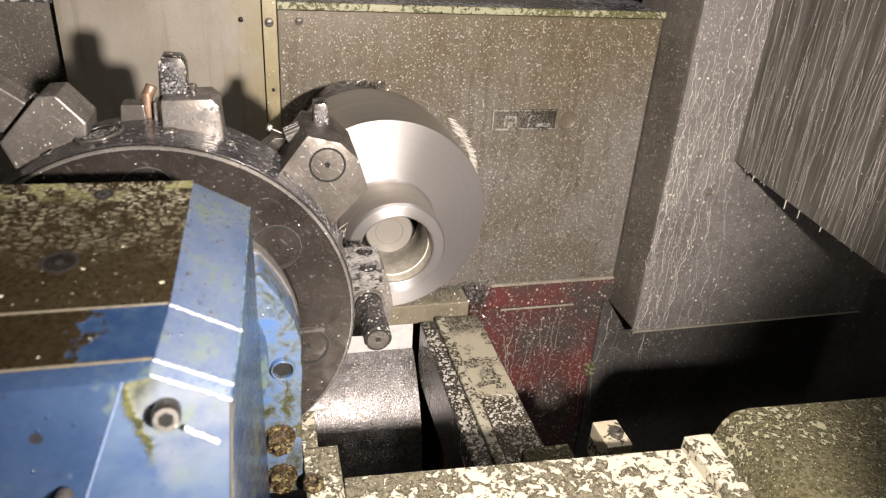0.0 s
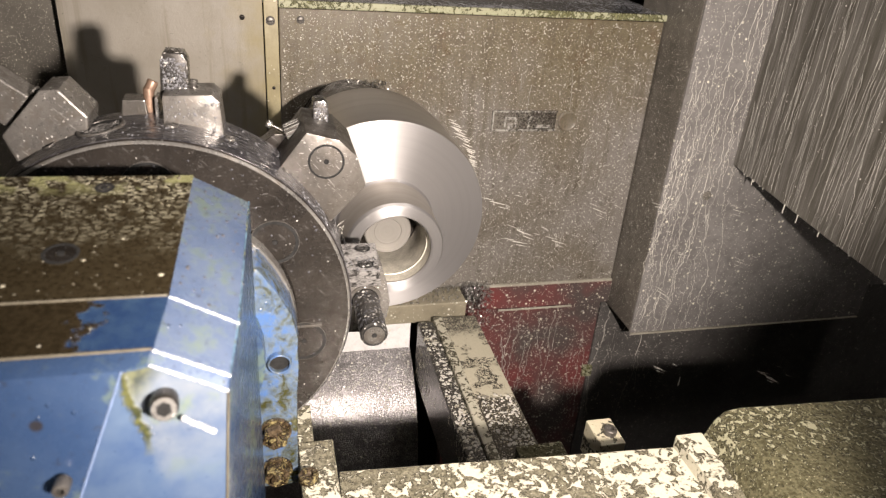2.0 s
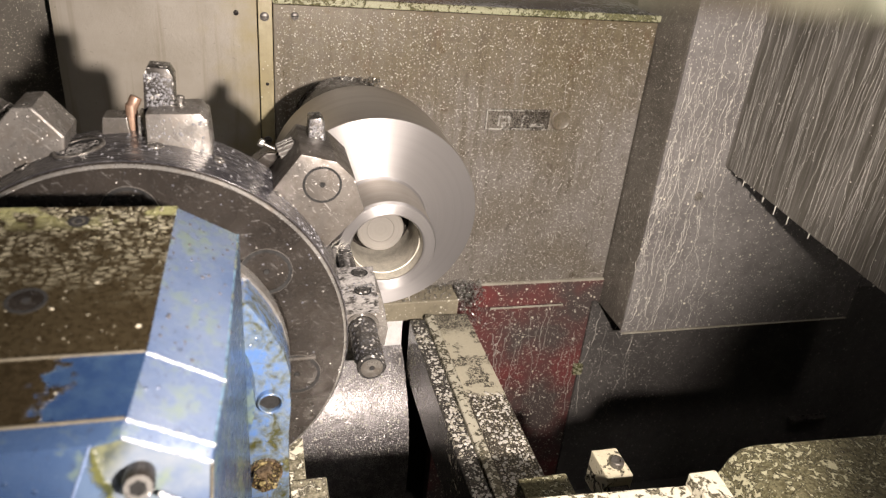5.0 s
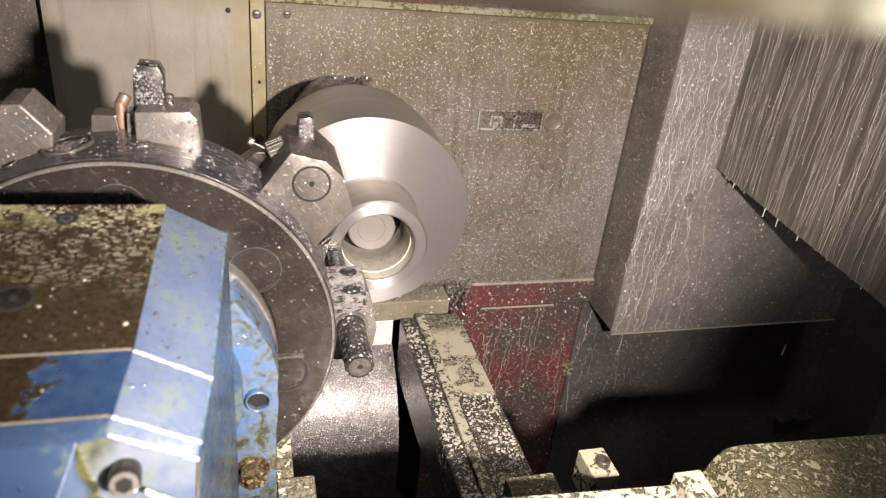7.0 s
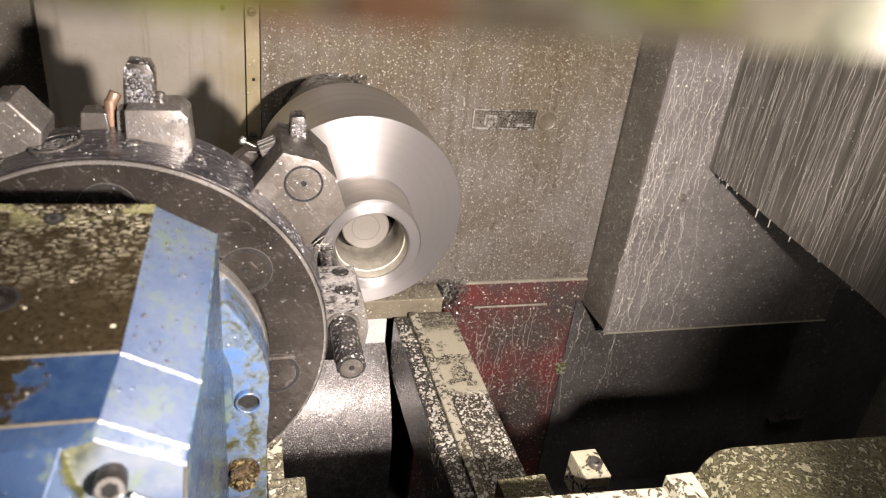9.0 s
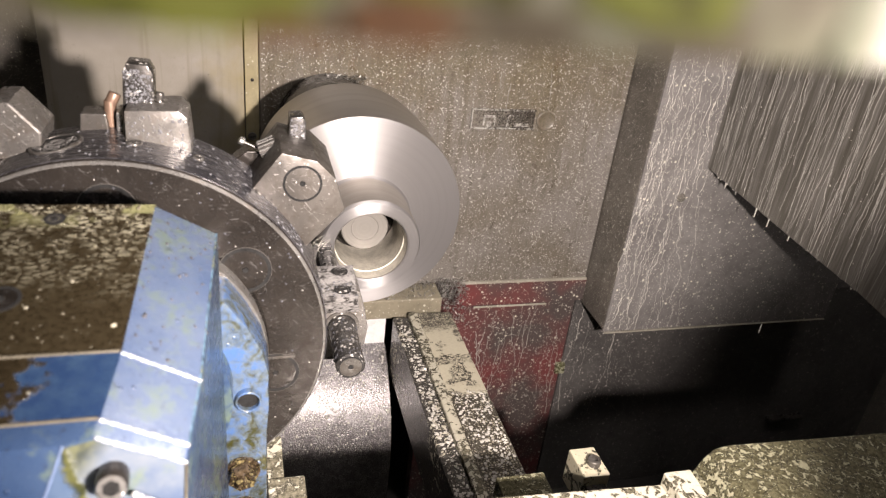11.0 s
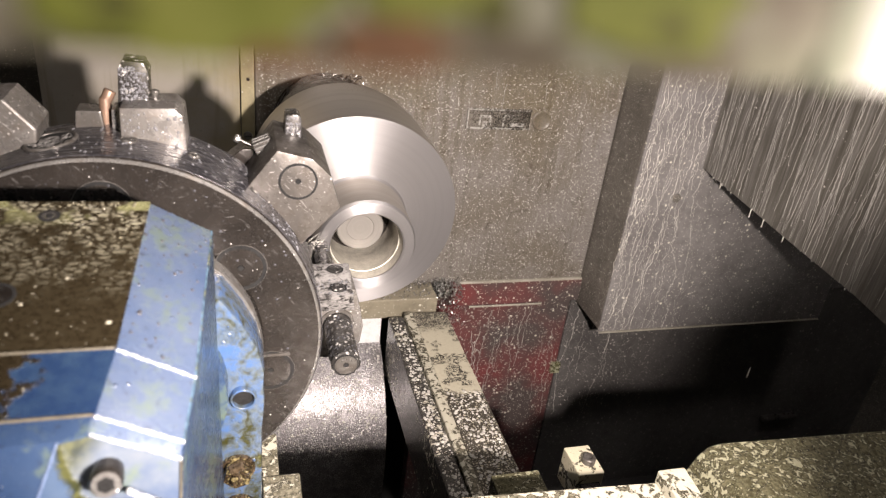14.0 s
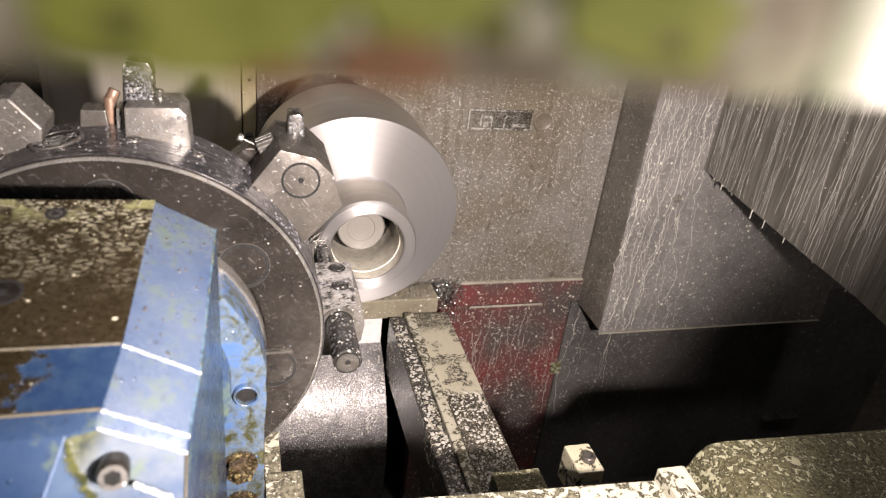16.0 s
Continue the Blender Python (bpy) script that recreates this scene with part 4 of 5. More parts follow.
# upper turning tool
tool_a = part("tool_holder", prism([(-0.089, -0.222), (-0.088, -0.1845), (-0.046, -0.1835), (-0.0395, -0.190), (-0.037, -0.228)], -0.645, -0.600, 0.0014), STEEL_HOLD, turret, "grey steel tool holder block", True)
part("tool_shank", prism([(-0.0925, -0.195), (-0.0675, -0.194), (-0.0662, -0.160), (-0.0700, -0.1525), (-0.0860, -0.1515), (-0.0895, -0.158)], -0.622, -0.598, 0.0012), STEEL_BAR, tool_a, "square tool shank beaded with coolant", True)
part("clamp_screw", rod((-0.0655, -0.612, -0.193), (-0.0625, -0.612, -0.178), 0.0035, 12, 0.0006), STEEL, tool_a)
pipe = part("coolant_pipe", joined(rod((-0.1045, -0.612, -0.214), (-0.1030, -0.612, -0.186), 0.0050, 16, 0.001), rod((-0.1030, -0.612, -0.189), (-0.0985, -0.610, -0.180), 0.0050, 16, 0.001)), COPPER, tool_a, "bent copper coolant pipe", True)
part("tool_seat", prism([(-0.128, -0.216), (-0.1255, -0.195), (-0.106, -0.195), (-0.104, -0.216)], -0.622, -0.60, 0.0012), STEEL, tool_a)
part("clamp_plate", prism([(-0.098, -0.212), (-0.097, -0.192), (-0.094, -0.192), (-0.0935, -0.212)], -0.626, -0.604, 0.0006), BRIGHT, tool_a)

# tools further round the disc
holder = part("tool_holder", prism([(-0.221, -0.220), (-0.185, -0.1800), (-0.170, -0.1790), (-0.150, -0.203), (-0.154, -0.236), (-0.207, -0.262)], -0.648, -0.600, 0.002), STEEL_HOLD, turret, "grey steel tool holder with a cut corner")
part("tool_shank", prism([(-0.198, -0.190), (-0.236, -0.160), (-0.258, -0.188), (-0.220, -0.218)], -0.632, -0.602, 0.002), STEEL_HOLD, holder, "square tool shank wet with coolant")
part("clamp_screw", rod((-0.192, -0.628, -0.188), (-0.195, -0.628, -0.184), 0.005, 12, 0.0008), STEEL, holder)

# holder beside the workpiece
tool_b = part("tool_holder", prism([(0.008, -0.255), (0.037, -0.216), (0.068, -0.2235), (0.085, -0.240), (0.0945, -0.271), (0.058, -0.311), (0.030, -0.300)], -0.654, -0.568, 0.0014), STEEL_B, turret, "angular steel tool holder with a round plug", True)
ring_groove((0.0555, -0.6535, -0.2450), FRONT, 0.0170, tool_b.parent, STEEL_B)
part("tool_shank", prism([(0.046, -0.222), (0.0475, -0.201), (0.0585, -0.200), (0.0620, -0.204), (0.063, -0.224)], -0.602, -0.580, 0.001), STEEL_BAR, tool_b, "square tool shank beaded with coolant", True)
knob = part("knurled_knob", rod((0.036, -0.605, -0.226), (0.020, -0.605, -0.2335), 0.0095, 20, 0.001), STEEL, tool_b, "knurled clamp knob")
for i in range(16):
    a = 2 * math.pi * i / 16
    way = (Vector((0.020, 0, -0.2335)) - Vector((0.036, 0, -0.226))).normalized()
    side = way.cross(Vector((0, 1, 0)))
    off = (Vector((0, 1, 0)) * math.cos(a) + side * math.sin(a)) * 0.0096
    part("ridge", rod(Vector((0.035, -0.605, -0.2265)) + off, Vector((0.021, -0.605, -0.233)) + off, 0.0009, 6), BRIGHT, knob)
stem = part("nozzle_stem", rod((0.022, -0.604, -0.2325), (0.0045, -0.602, -0.2245), 0.0011, 8), STEEL, tool_b)
part("nozzle_tip", rod((0.0060, -0.602, -0.2253), (0.0015, -0.602, -0.2228), 0.0040, 12, 0.0012), BRIGHT, stem, "bright round nozzle tip", True)
part("back_block", prism([(-0.010, -0.270), (-0.012, -0.252), (0.008, -0.236), (0.030, -0.236), (0.030, -0.270)], -0.598, -0.575, 0.001), STEEL_DARK, tool_b)

# boring bar and its holder
tool_c = part("bar_holder", prism([(0.058, -0.385), (0.066, -0.378), (0.1185, -0.378), (0.1245, -0.400), (0.1290, -0.425), (0.1265, -0.445), (0.116, -0.458), (0.100, -0.464), (0.070, -0.462), (0.055, -0.455)], -0.627, -0.580, 0.0022), STEEL_HOLD, turret, "rounded steel boring bar holder", True)
clamp = part("clamp_block", loft([[(0.068, -0.581, -0.372), (0.117, -0.581, -0.372), (0.119, -0.581, -0.392), (0.060, -0.581, -0.392)], [(0.066, -0.612, -0.372), (0.115, -0.612, -0.372), (0.118, -0.612, -0.392), (0.060, -0.612, -0.392)],
                              [(0.066, -0.616, -0.3735), (0.1145, -0.616, -0.3735), (0.118, -0.616, -0.392), (0.060, -0.616, -0.392)], [(0.0655, -0.646, -0.3735), (0.113, -0.646, -0.3735), (0.1175, -0.632, -0.400), (0.060, -0.632, -0.400)]], 0.0010), CLAMP, tool_c, "flat clamp face with two screws", True)
for x, y, z in ((0.1005, -0.594, -0.3722), (0.0995, -0.629, -0.3737)):
    cap_screw((x, y, z), (0, 0, 1), 0.0068, 0.0012, clamp, STEEL_BAR, "set_screw")
    ring_groove((x, y, z - 0.0008), (0, 0, 1), 0.0085, clamp, STEEL)
part("bar_collar", turned([(-0.624, 0.0150), (-0.6285, 0.0152), (-0.6285, 0.0185), (-0.624, 0.0195)], (0.1005, -0.42), 40, True), STEEL, tool_c, "", True)
part("bar_socket", turned([(-0.6265, 0.0185), (-0.6275, 0.0185)], (0.1005, -0.42), 40), BLACK, tool_c)
bar = part("boring_bar", turned([(-0.6975, 0.0120), (-0.6975, 0.0128), (-0.696, 0.0145), (-0.575, 0.0145), (-0.572, 0.0110), (-0.475, 0.0105), (-0.470, 0.009)], (0.1005, -0.42), 36), STEEL_BAR, turret, "boring bar covered with coolant beads", True)
ring_groove((0.1005, -0.6975, -0.42), FRONT, 0.0118, bar, STEEL, 0.0007)
part("cutting_head", prism([(0.093, -0.428), (0.090, -0.418), (0.094, -0.409), (0.108, -0.410), (0.111, -0.420), (0.107, -0.430)], -0.478, -0.455, 0.0012), STEEL_BAR, bar, "boring head with chips caught on it", True)
part("insert", prism([(0.0875, -0.4185), (0.095, -0.4145), (0.0965, -0.4225), (0.0895, -0.4245)], -0.460, -0.452, 0.0006), BRONZE, bar, "small cutting insert")
part("coolant_line", joined(rod((0.075, -0.58, -0.40), (0.081, -0.515, -0.402), 0.003, 10), rod((0.081, -0.515, -0.402), (0.088, -0.470, -0.408), 0.003, 10)), STEEL_HOLD, tool_c, "", True)

# coolant that jets off the boring head
rng = random.Random(77)
jet = bmesh.new()
for _ in range(34):
    at = Vector((0.090 + rng.gauss(0, 0.004), -0.462 + rng.gauss(0, 0.005), -0.414 + rng.gauss(0, 0.004)))
    way = Vector((rng.uniform(0.2, 1.0), rng.uniform(-0.7, 0.2), rng.uniform(0.1, 0.8))).normalized()
    streak = rod(at, at + way * rng.uniform(0.005, 0.022), rng.uniform(0.0002, 0.0005), 5, 0, 0.0001)
    data = bpy.data.meshes.new("streak")
    streak.to_mesh(data)
    streak.free()
    jet.from_mesh(data)
    bpy.data.meshes.remove(data)
part("coolant_jet", jet, JETMAT, bar, "pale coolant jetting off the cutting edge")

# cover that rides with the slide
cover = thing("way_cover", "cream way cover spotted with dark oil", "way cover")
part("top_plate", loft([[(0.0575, -0.7665, z), (0.43, -0.7885, z), (0.47, -0.7895, z), (0.47, -1.16, z), (0.045, -1.16, z)] for z in (-0.56, -0.535)], 0.002), CREAM, cover)
part("joint_strip", block((0.424, -1.16, -0.536), (0.456, -0.787, -0.519), 0.0015, None), CREAM, cover, "cream joint strip over the cover")
part("raised_box", loft([[(0.449, -0.790, -0.536), (0.463, -0.790, -0.500), (0.473, -0.790, -0.488), (0.49, -0.790, -0.485), (1.10, -0.788, -0.515), (1.10, -0.788, -0.62), (0.449, -0.790, -0.62)],
                         [(0.420, -1.16, -0.536), (0.436, -1.16, -0.500), (0.447, -1.16, -0.488), (0.465, -1.16, -0.485), (1.10, -1.16, -0.515), (1.10, -1.16, -0.62), (0.420, -1.16, -0.62)]], 0.004, 3), DARK_CREAM, cover, "rounded box cover spotted with oil, darkened for shade", True)
part("skirt", block((0.058, -0.800, -0.64), (1.10, -0.795, -0.558), 0.001), PIT, cover)
stop = part("stop_block", block((0.392, -0.700, -0.66), (0.4265, -0.652, -0.610), 0.002), CREAM_FINE, cover, "small cream stop block")
part("stop_arm", block((0.396, -0.80, -0.655), (0.422, -0.695, -0.625), 0.002), STEEL_DARK, cover)
cap_screw((0.413, -0.680, -0.610), (0, 0, 1), 0.0085, 0.008, stop, STEEL)
part("stop_block", block((0.288, -0.80, -0.66), (0.350, -0.674, -0.620), 0.002), DARK_CREAM, cover, "dark spotted stop block")

# wall fittings
def round_screw(at, r=0.007):
    ob = thing("screw", "small dull screw head in the sheet edging", "screw", "screws of the edging")
    part("head", turned([(0.0, r), (-0.0022, r * 0.95), (-0.0034, r * 0.6), (-0.0036, r * 0.2)], (0, 0), 20), STEEL_HOLD if r > 0.005 else STEEL_DARK, ob, "", True)
    part("slot", block((-r * 0.7, -0.0042, -0.0007), (r * 0.7, -0.0028, 0.0007), 0), BLACK, ob)
    ob.location = at
    return ob


for x, y, z, r in ((0.0165, -0.012, -0.229, 0.008), (0.0185, -0.012, -0.345, 0.003), (-0.030, -0.010, -0.225, 0.0045), (0.068, 0.0, -0.228, 0.007), (0.0165, -0.012, -0.45, 0.008)):
    round_screw((x, y, z), r)
SILVER = blotched("worn_silver_edge", (0.42, 0.41, 0.38), (0.09, 0.08, 0.065), 200.0, 0.52, 0.25, 0.1)
PLATEFILM = blotched("film_on_nameplate", (0.19, 0.175, 0.15), (0.042, 0.036, 0.028), 330.0, 0.52, 0.2, 0.08)
nameplate = thing("nameplate", "black nameplate with a silver edge, worn unreadable", "nameplate")
part("plate", block((0.438, -0.005, -0.427), (0.572, 0.0, -0.3885), 0.0008), PLATEFILM, nameplate)
for x0, x1, z0, z1 in ((0.4375, 0.573, -0.4295, -0.4255), (0.4375, 0.573, -0.3905, -0.3875), (0.4365, 0.4395, -0.429, -0.388)):
    part("edge", block((x0, -0.0075, z0), (x1, -0.001, z1), 0.0008), SILVER, nameplate)
for x0, x1, z0, z1 in ((0.462, 0.466, -0.421, -0.405), (0.462, 0.486, -0.405, -0.400), (0.484, 0.488, -0.421, -0.403), (0.470, 0.480, -0.424, -0.413), (0.512, 0.516, -0.424, -0.404), (0.514, 0.535, -0.403, -0.399), (0.530, 0.560, -0.423, -0.416)):
    part("bar", block((x0, -0.0065, z0), (x1, -0.004, z1), 0.0006), SILVER, nameplate)
badge = part("badge", turned([(0.0, 0.021), (-0.004, 0.021), (-0.0055, 0.0185), (-0.004, 0.0165), (-0.0035, 0.005)], (0.598, -0.410), 32), WALL, nameplate, "round badge under brown film", True)
column_screw = thing("column_screw", "small dark plug in the column face", "screw")
part("head", turned([(-0.123, 0.010), (-0.1255, 0.009), (-0.1265, 0.004)], (0.878, -0.530), 20), SIDE, column_screw, "", True)
tag = thing("clip", "small pale clip on the corner of the red panel", "clip")
part("body", block((0.748, 0.0, -1.075), (0.772, 0.012, -1.045), 0.002), LIP, tag)
slot = thing("slot_bar", "dull metal bar on the pit wall", "bar")
part("body", block((1.48, -0.010, -1.318), (1.60, 0.010, -1.305), 0.002), STEEL, slot)

# swarf under the chuck
def swarf(name, label, spots, count, seed):
    rng = random.Random(seed)
    bm = bmesh.new()
    for _ in range(count):
        (x0, x1), (y0, y1), (z0, z1) = spots[rng.randrange(len(spots))]
        at = Vector((rng.uniform(x0, x1), rng.uniform(y0, y1), rng.uniform(z0, z1)))
        turn = Euler((rng.uniform(0, 6.3), rng.uniform(0, 6.3), rng.uniform(0, 6.3))).to_matrix()
        r, w, span = rng.uniform(0.0015, 0.004), rng.uniform(0.0008, 0.0020), rng.uniform(1.5, 4.5)
        last = None
        for i in range(5):
            a = span * i / 4
            pair = [bm.verts.new(at + turn @ Vector((r * math.cos(a), r * math.sin(a), s * w + i * 0.0005))) for s in (0, 1)]
            if last:
                bm.faces.new((last[0], last[1], pair[1], pair[0]))
            last = pair
    return tagged(part(name, bm, BRIGHT), label, "metal chips", kind="stuff")


swarf("swarf", "bright curled metal chips heaped on the ledge", [((0.21, 0.46), (-0.058, -0.003), (-0.792, -0.788)), ((0.21, 0.47), (-0.020, -0.003), (-0.790, -0.776)), ((0.405, 0.47), (-0.05, -0.004), (-0.81, -0.775))], 900, 5)
swarf("nose_swarf", "bright chips caught on top of the spindle nose", [((AX - 0.010, AX + 0.062), (-0.048, -0.008), (AZ + 0.086, AZ + 0.099))], 130, 6)
swarf("rail_swarf", "fine metal chips on the end of the rail", [((0.33, 0.45), (-0.13, -0.075), (-0.824, -0.818)), ((0.41, 0.455), (-0.09, 0.0), (-0.835, -0.80))], 330, 8)

# coolant drops that fall from the guard's lower edge
DROPS = []
rng = random.Random(3)


def drop_mesh(long=0.026, wide=0.0018):
    bm = turned([(0.0, wide * 0.2), (long * 0.1, wide * 0.8), (long * 0.4, wide), (long * 0.8, wide * 0.6), (long, wide * 0.2)], (0, 0), 8)
    bmesh.ops.rotate(bm, matrix=Matrix.Rotation(radians(90), 3, "X"), verts=bm.verts)
    return bm


DROPMAT = plain("falling_milk", (0.64, 0.62, 0.57), 0.08)
first_drop = tagged(part("coolant_drop", drop_mesh(), DROPMAT, None, "", True), "milky coolant drop falling from the guard edge", "drop", "falling drops")
for i in range(26):
    drop = first_drop if i == 0 else copy_thing(first_drop, Matrix())
    y = -0.14 - 0.36 * rng.random()
    edge = -0.462 - (abs(y) - 0.124) * 0.083
    DROPS.append((drop, 0.9225, y, edge + 0.001, 0.3 + i * 0.58 + 0.25 * rng.random(), rng.uniform(-0.05, 0.1)))



# runs and drops of coolant on the sheets
MILK = plain("milky_coolant", (0.64, 0.62, 0.57), 0.08)
RUN = plain("milky_run", (0.40, 0.39, 0.36), 0.12)
CHIPPY = plain("chip_specked_bead", (0.17, 0.172, 0.185), 0.05)
FILMBEAD = plain("oily_brown_bead", (0.17, 0.155, 0.11), 0.10)
CLEAR = plain("oily_bead", (0.07, 0.07, 0.078), 0.05)


def runs(name, label, count, seed, spread, top, length, wobble, face, liquid=RUN):
    """Wandering upright runs: face(u, z, lift) places a point of the sheet."""
    rng = random.Random(seed)
    bm = bmesh.new()
    for _ in range(count):
        u, z = rng.uniform(*spread), rng.uniform(*top)
        end, wide, last = z - rng.uniform(*length), rng.uniform(0.0003, 0.0008), None
        lean = rng.uniform(-0.08, 0.08)
        while z > end:
            w = wide * rng.uniform(0.6, 1.3)
            row = [bm.verts.new(face(u + a * w, z, h)) for a, h in ((-1, 0.0), (0, w * 0.9), (1, 0.0))]
            if last:
                bm.faces.new((last[0], last[1], row[1], row[0]))
                bm.faces.new((last[1], last[2], row[2], row[1]))
            last = row
            step = rng.uniform(0.004, 0.012)
            z, u = z - step, u + step * lean + rng.gauss(0, wobble)
    return tagged(part(name, bm, liquid, None, "", True), label, "coolant", kind="stuff")


runs("column_runs", "milky runs of coolant on the column", 46, 21, (0.785, 0.935), (-0.78, 0.0), (0.12, 0.50), 0.0026, lambda u, z, h: (u, -0.1232 - h, max(z, -0.86)), MILK)
runs("guard_runs", "milky runs of coolant on the sheet guard", 190, 22, (0.135, 0.80), (-0.40, 0.05), (0.08, 0.40), 0.0008, lambda u, z, h: (0.9198 - h, -u, max(z, -0.462 - (u - 0.124) * 0.083)))
runs("wall_runs", "a few milky runs of coolant on the wall", 7, 23, (0.40, 0.76), (-0.62, -0.30), (0.03, 0.12), 0.0006, lambda u, z, h: (u, -0.0004 - h, z))
runs("red_runs", "milky runs of coolant on the red panel", 20, 24, (0.48, 0.92), (-1.0, -0.865), (0.08, 0.25), 0.0022, lambda u, z, h: (u, 0.0098 - h, z), MILK)


def beads(name, label, count, seed, place, big=0.0021, skin_of=MILK):
    """Flat domes of liquid, crowded by size: place(rng) gives a point and the way out of the sheet."""
    rng = random.Random(seed)
    verts, faces = [], []
    for _ in range(count):
        at, out = place(rng)
        side = out.orthogonal().normalized()
        other = out.cross(side)
        r = 0.00035 + big * rng.random() ** 4
        base = len(verts)
        for ring, (k, h) in enumerate(((1.0, -0.0002), (0.7, 0.45))):
            for i in range(6):
                a = math.pi * (i / 3 + ring / 6)
                verts.append(at + (side * math.cos(a) + other * math.sin(a)) * r * k + out * r * h)
        verts.append(at + out * r * 0.65)
        for i in range(6):
            j = (i + 1) % 6
            faces += [(base + i, base + j, base + 6 + i), (base + j, base + 6 + j, base + 6 + i), (base + 6 + i, base + 6 + j, base + 12)]
    data = bpy.data.meshes.new(name)
    data.from_pydata(verts, [], faces)
    data.polygons.foreach_set("use_smooth", [True] * len(data.polygons))
    data.materials.append(skin_of)
    return tagged(new(name, data), label, "coolant", kind="stuff")


def on_wall(rng):
    return Vector((rng.uniform(0.035, 0.77), 0.0, rng.uniform(-0.788, -0.215))), Vector((0, -1, 0))


def on_column(rng):
    return Vector((0.78 + (COLUMN_END - 0.79) * rng.random() ** 1.6, -0.123, rng.uniform(-0.86, 0.02))), Vector((0, -1, 0))


def on_side(rng):
    return Vector((0.774, rng.uniform(-0.115, -0.005), rng.uniform(-0.85, 0.0))), Vector((-1, 0, 0))


def on_guard(rng):
    y = rng.uniform(-0.75, -0.13)
    return Vector((0.92, y, rng.uniform(-0.46 + (y + 0.124) * 0.083, 0.05))), Vector((-1, 0, 0))


def on_red(rng):
    return Vector((0.42 + 0.62 * rng.random() ** 1.3, 0.010, rng.uniform(-1.2, -0.865))), Vector((0, -1, 0))


beads("wall_drops", "fine beads of coolant over the brown wall", 24000, 31, on_wall, 0.0013)
beads("column_drops", "fine beads of coolant on the column", 6500, 32, on_column, 0.0015)
beads("side_drops", "fine beads of coolant on the column side", 1000, 33, on_side, 0.0015)
beads("guard_drops", "fine beads of coolant on the sheet guard", 420, 34, on_guard, 0.0015)
beads("red_drops", "fine beads of coolant on the red panel", 3000, 35, on_red, 0.0018)


def on_sheet(rng):
    k = rng.random()
    a = radians(25 + 55 * k)
    return Vector((rng.uniform(0.0, 0.287), 0.0497 - 0.25 * math.sin(a), -1.1334 + 0.25 * math.cos(a))), Vector((0, -math.sin(a), math.cos(a)))


def on_rail(rng):
    k = rng.random()
    return (Vector((rng.uniform(0.350, 0.417), -0.80 + 0.46 * k, -0.815)), Vector((0, 0, 1))) if rng.random() < 0.6 else (Vector((rng.uniform(0.296, 0.322), -0.92 + 0.80 * k, -0.815)), Vector((0, 0, 1)))


beads("sheet_drops", "beads of coolant on the chip slide", 2200, 36, on_sheet, 0.0026)
beads("rail_drops", "beads of coolant crowded on the bed rail", 3000, 37, on_rail, 0.0032)


def on_bar(rng):
    a = rng.uniform(0, 2 * math.pi)
    out = Vector((math.cos(a), 0, math.sin(a)))
    return Vector((0.1005, rng.uniform(-0.695, -0.632), -0.42)) + out * 0.0145, out


def on_shank(rng):
    return Vector((rng.uniform(-0.089, -0.069), -0.6222, rng.uniform(-0.192, -0.156))), Vector((0, -1, 0))


def on_small_shank(rng):
    return Vector((rng.uniform(0.048, 0.0615), -0.6021, rng.uniform(-0.222, -0.202))), Vector((0, -1, 0))


def on_head(rng):
    return Vector((rng.uniform(0.093, 0.108), -0.4781, rng.uniform(-0.428, -0.411))), Vector((0, -1, 0))


def on_rim(rng):
    a = radians(30 + 80 * rng.random() ** 2)
    out = Vector((math.cos(a), 0, math.sin(a)))
    return Vector((DX, rng.uniform(-0.686, -0.61), DZ)) + out * (DR + 0.0008), out


def on_disc(rng):
    a, r = rng.uniform(-0.9, 1.9), 0.128 + 0.044 * rng.random()
    return Vector((DX + r * math.cos(a), -0.6931, DZ + r * math.sin(a))), Vector((0, -1, 0))


def on_film(rng):
    k = rng.random() ** 1.7
    return Vector((rng.uniform(-0.30, -0.060), -0.775 - 0.135 * k, -0.2093 - 0.0215 * k)), Vector((0, -0.15, 0.989))


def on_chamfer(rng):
    k, u = rng.random(), rng.random()
    return Vector((-0.0545 - 0.006 * k + 0.040 * u, -0.775 - 0.14 * k, -0.2105 - 0.021 * k - 0.0215 * u)), Vector((0.45, -0.13, 0.88)).normalized()


def on_holders(rng):
    if rng.random() < 0.5:
        return Vector((rng.uniform(-0.087, -0.040), -0.6452, rng.uniform(-0.222, -0.187))), Vector((0, -1, 0))
    return Vector((rng.uniform(0.066, 0.114), rng.uniform(-0.645, -0.60), -0.3728)), Vector((0, 0, 1))


for name, count, spot, seed in (("bead_coat", 150, on_disc, 46), ("bead_coat", 1100, on_film, 47), ("bead_coat", 120, on_chamfer, 48), ("bead_coat", 260, on_holders, 49),
                                ("bead_coat", 420, on_bar, 41), ("bead_coat", 420, on_shank, 42), ("bead_coat", 800, on_rim, 43), ("bead_coat", 130, on_small_shank, 44), ("bead_coat", 150, on_head, 45)):
    coat = beads(name, "", count, seed, spot, 0.0012, CLEAR if spot in (on_bar, on_chamfer, on_disc) else FILMBEAD if spot is on_film else CHIPPY)
    del coat["category"]
    coat.parent = turret

# drips that hang along the lower edge of the guard
rng = random.Random(12)
hanging = bmesh.new()
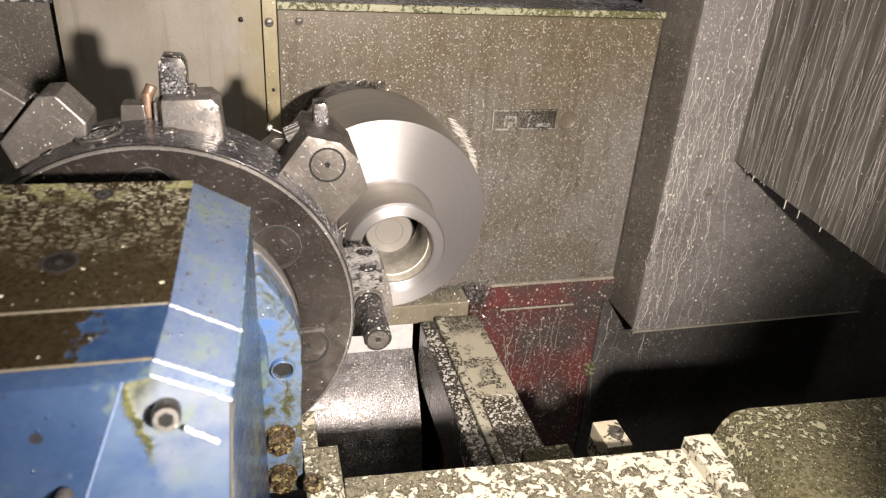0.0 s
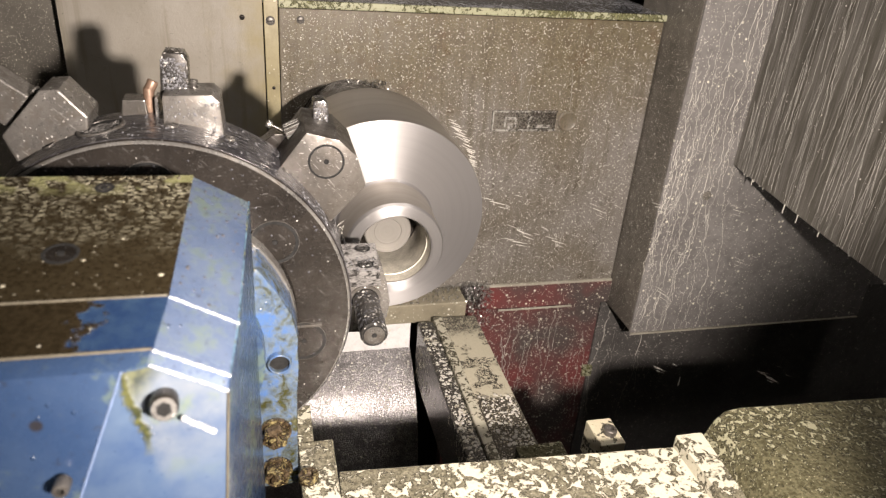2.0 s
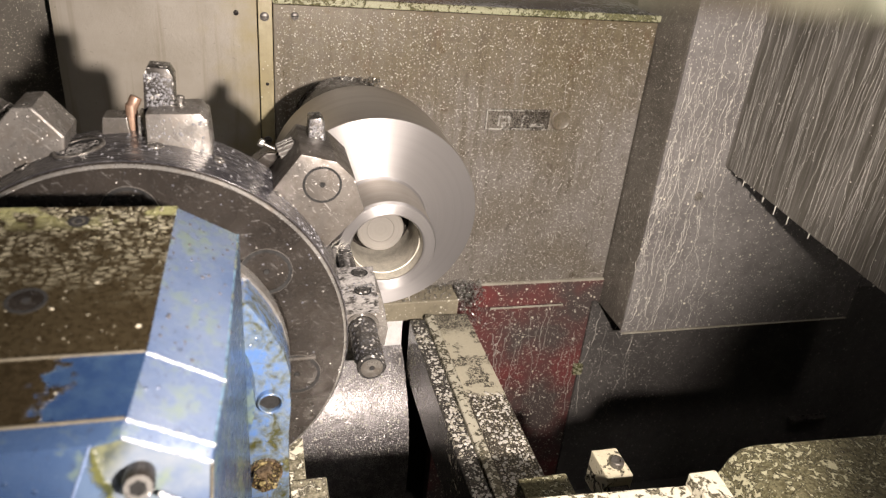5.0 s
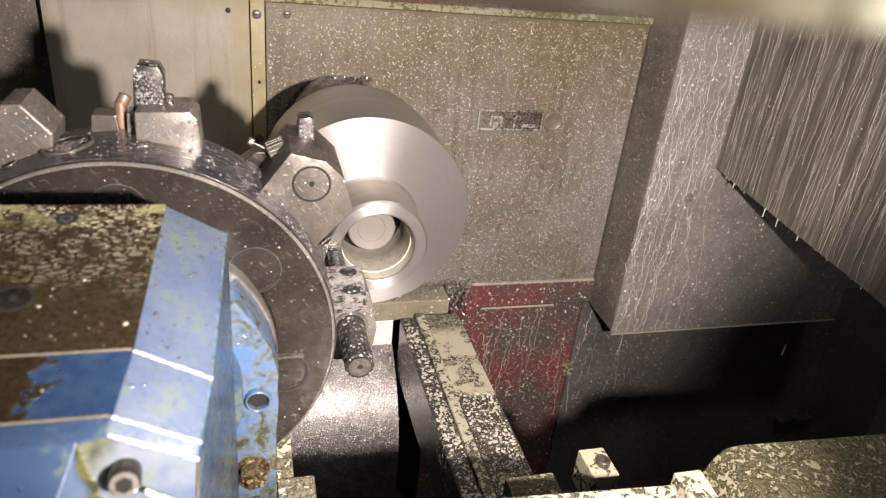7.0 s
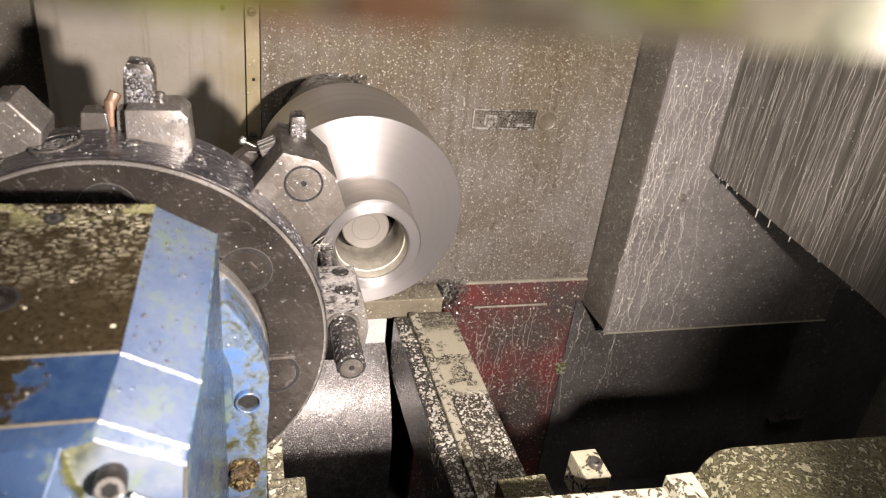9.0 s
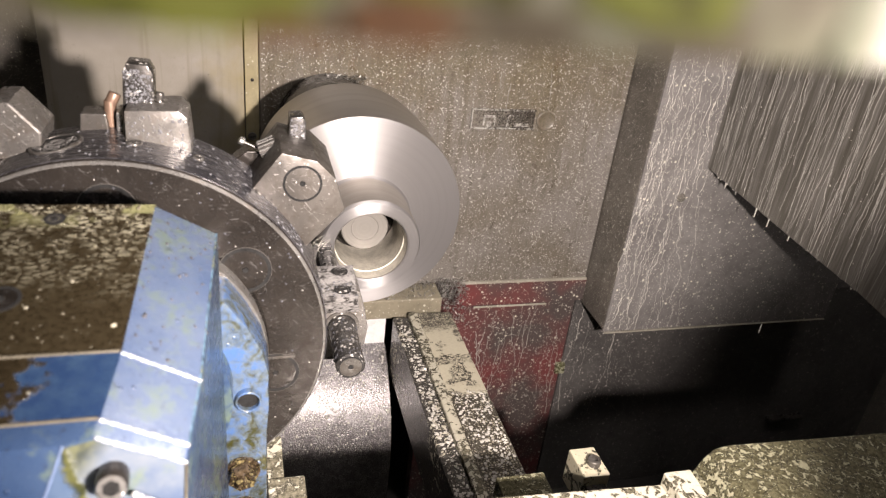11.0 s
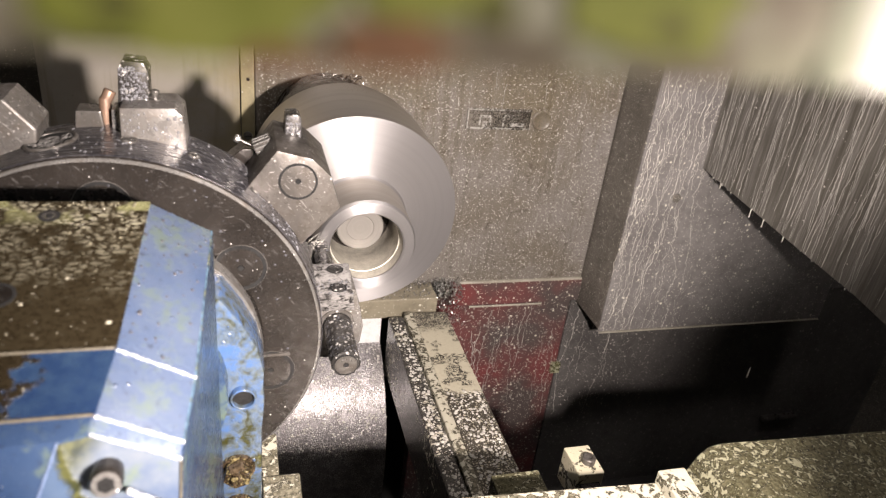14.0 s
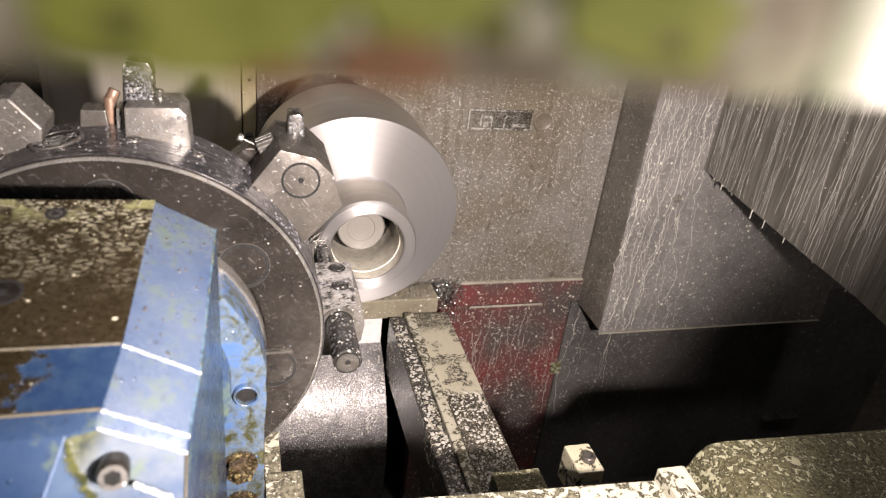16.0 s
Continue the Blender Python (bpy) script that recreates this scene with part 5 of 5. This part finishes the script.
for i in range(16):
    y = -0.19 - 0.30 * rng.random() if i < 3 else -0.13 - 0.60 * rng.random()
    z = -0.4615 - (abs(y) - 0.124) * (0.087 if y > -0.40 else 0.084)
    long = rng.uniform(0.008, 0.020) if i < 4 else rng.uniform(0.001, 0.004)
    bmesh.ops.create_cone(hanging, cap_ends=True, segments=7, radius1=0.0011, radius2=0.0014, depth=long, matrix=Matrix.Translation((0.9185, y, z - long * 0.4)))
tagged(part("edge_drips", hanging, MILK, None, "", True), "coolant drips hanging along the guard edge", "coolant", kind="stuff")

# spray thrown off the spinning work
SPRAY = []
rng = random.Random(9)


def spray_mesh():
    """A few thin streaks of liquid that fly together."""
    shapes = []
    for long, wide, x, y, z in ((0.034, 0.0007, 0, 0, 0), (0.020, 0.0006, 0.016, -0.012, 0.022), (0.026, 0.0005, -0.018, 0.010, -0.024), (0.014, 0.0006, 0.006, 0.019, 0.040)):
        streak = drop_mesh(long, wide)
        bmesh.ops.translate(streak, verts=streak.verts, vec=(x, y, z))
        shapes.append(streak)
    return joined(*shapes)


first_spray = tagged(part("spray_drop", spray_mesh(), MILK, None, "", True), "milky drops of coolant thrown off the work", "drop", "thrown drops")
for i in range(280):
    drop = first_spray if i == 0 else copy_thing(first_spray, Matrix())
    a = radians(rng.uniform(-70, 50))
    start = Vector((AX + 0.122 * math.cos(a), -0.256, AZ + 0.122 * math.sin(a)))
    end = Vector((rng.uniform(0.95, 1.80), rng.uniform(-0.5, -0.2), -1.485))
    SPRAY.append((drop, start, end, 0.02 + i * 0.0148 - 0.25 * (i % 17 == 0)))


def fall(x, y, z, start, drift):
    """A drop hangs at the edge, lets go, and comes to rest on the pan."""
    rows = [(0.0, pose(x, y, z)), (start, pose(x, y, z))]
    for i in range(1, 6):
        t = 0.46 * i / 5
        rows.append((start + t, pose(x + drift * t, y, max(z - 4.9 * t * t, -1.499))))
    return rows + [(16.2, rows[-1][1])]


def fly(start, end, at):
    """A drop leaves the work, flies off and comes to rest in the chip pan."""
    turn = (end - start + Vector((0, 0, 0.7))).to_track_quat("Z", "Y").to_matrix().to_4x4()
    rows = [(0.0, start)] + [(at + 0.30 * k, start.lerp(end, k) + Vector((0, 0, 1.3 * k * (1 - k)))) for k in (0.0, 0.33, 0.67, 1.0)] + [(16.2, end)]
    return [(t, Matrix.Translation(p) @ turn) for t, p in rows]


def motions():
    walk(turret, [(t, pose(x, y, z)) for t, x, y, z in SLIDE])
    walk(cover, [(t, pose(x, y, z)) for t, x, y, z in SLIDE])
    walk(workpiece, [(i / 10, pose(AX, 0, AZ) @ pose(0, 0, 0, 0, 76 * i, 0)) for i in range(161)])
    for drop, x, y, z, start, drift in DROPS:
        walk(drop, fall(x, y, z, start, drift))
    for drop, start, end, at in SPRAY:
        walk(drop, fly(start, end, at))


motions()
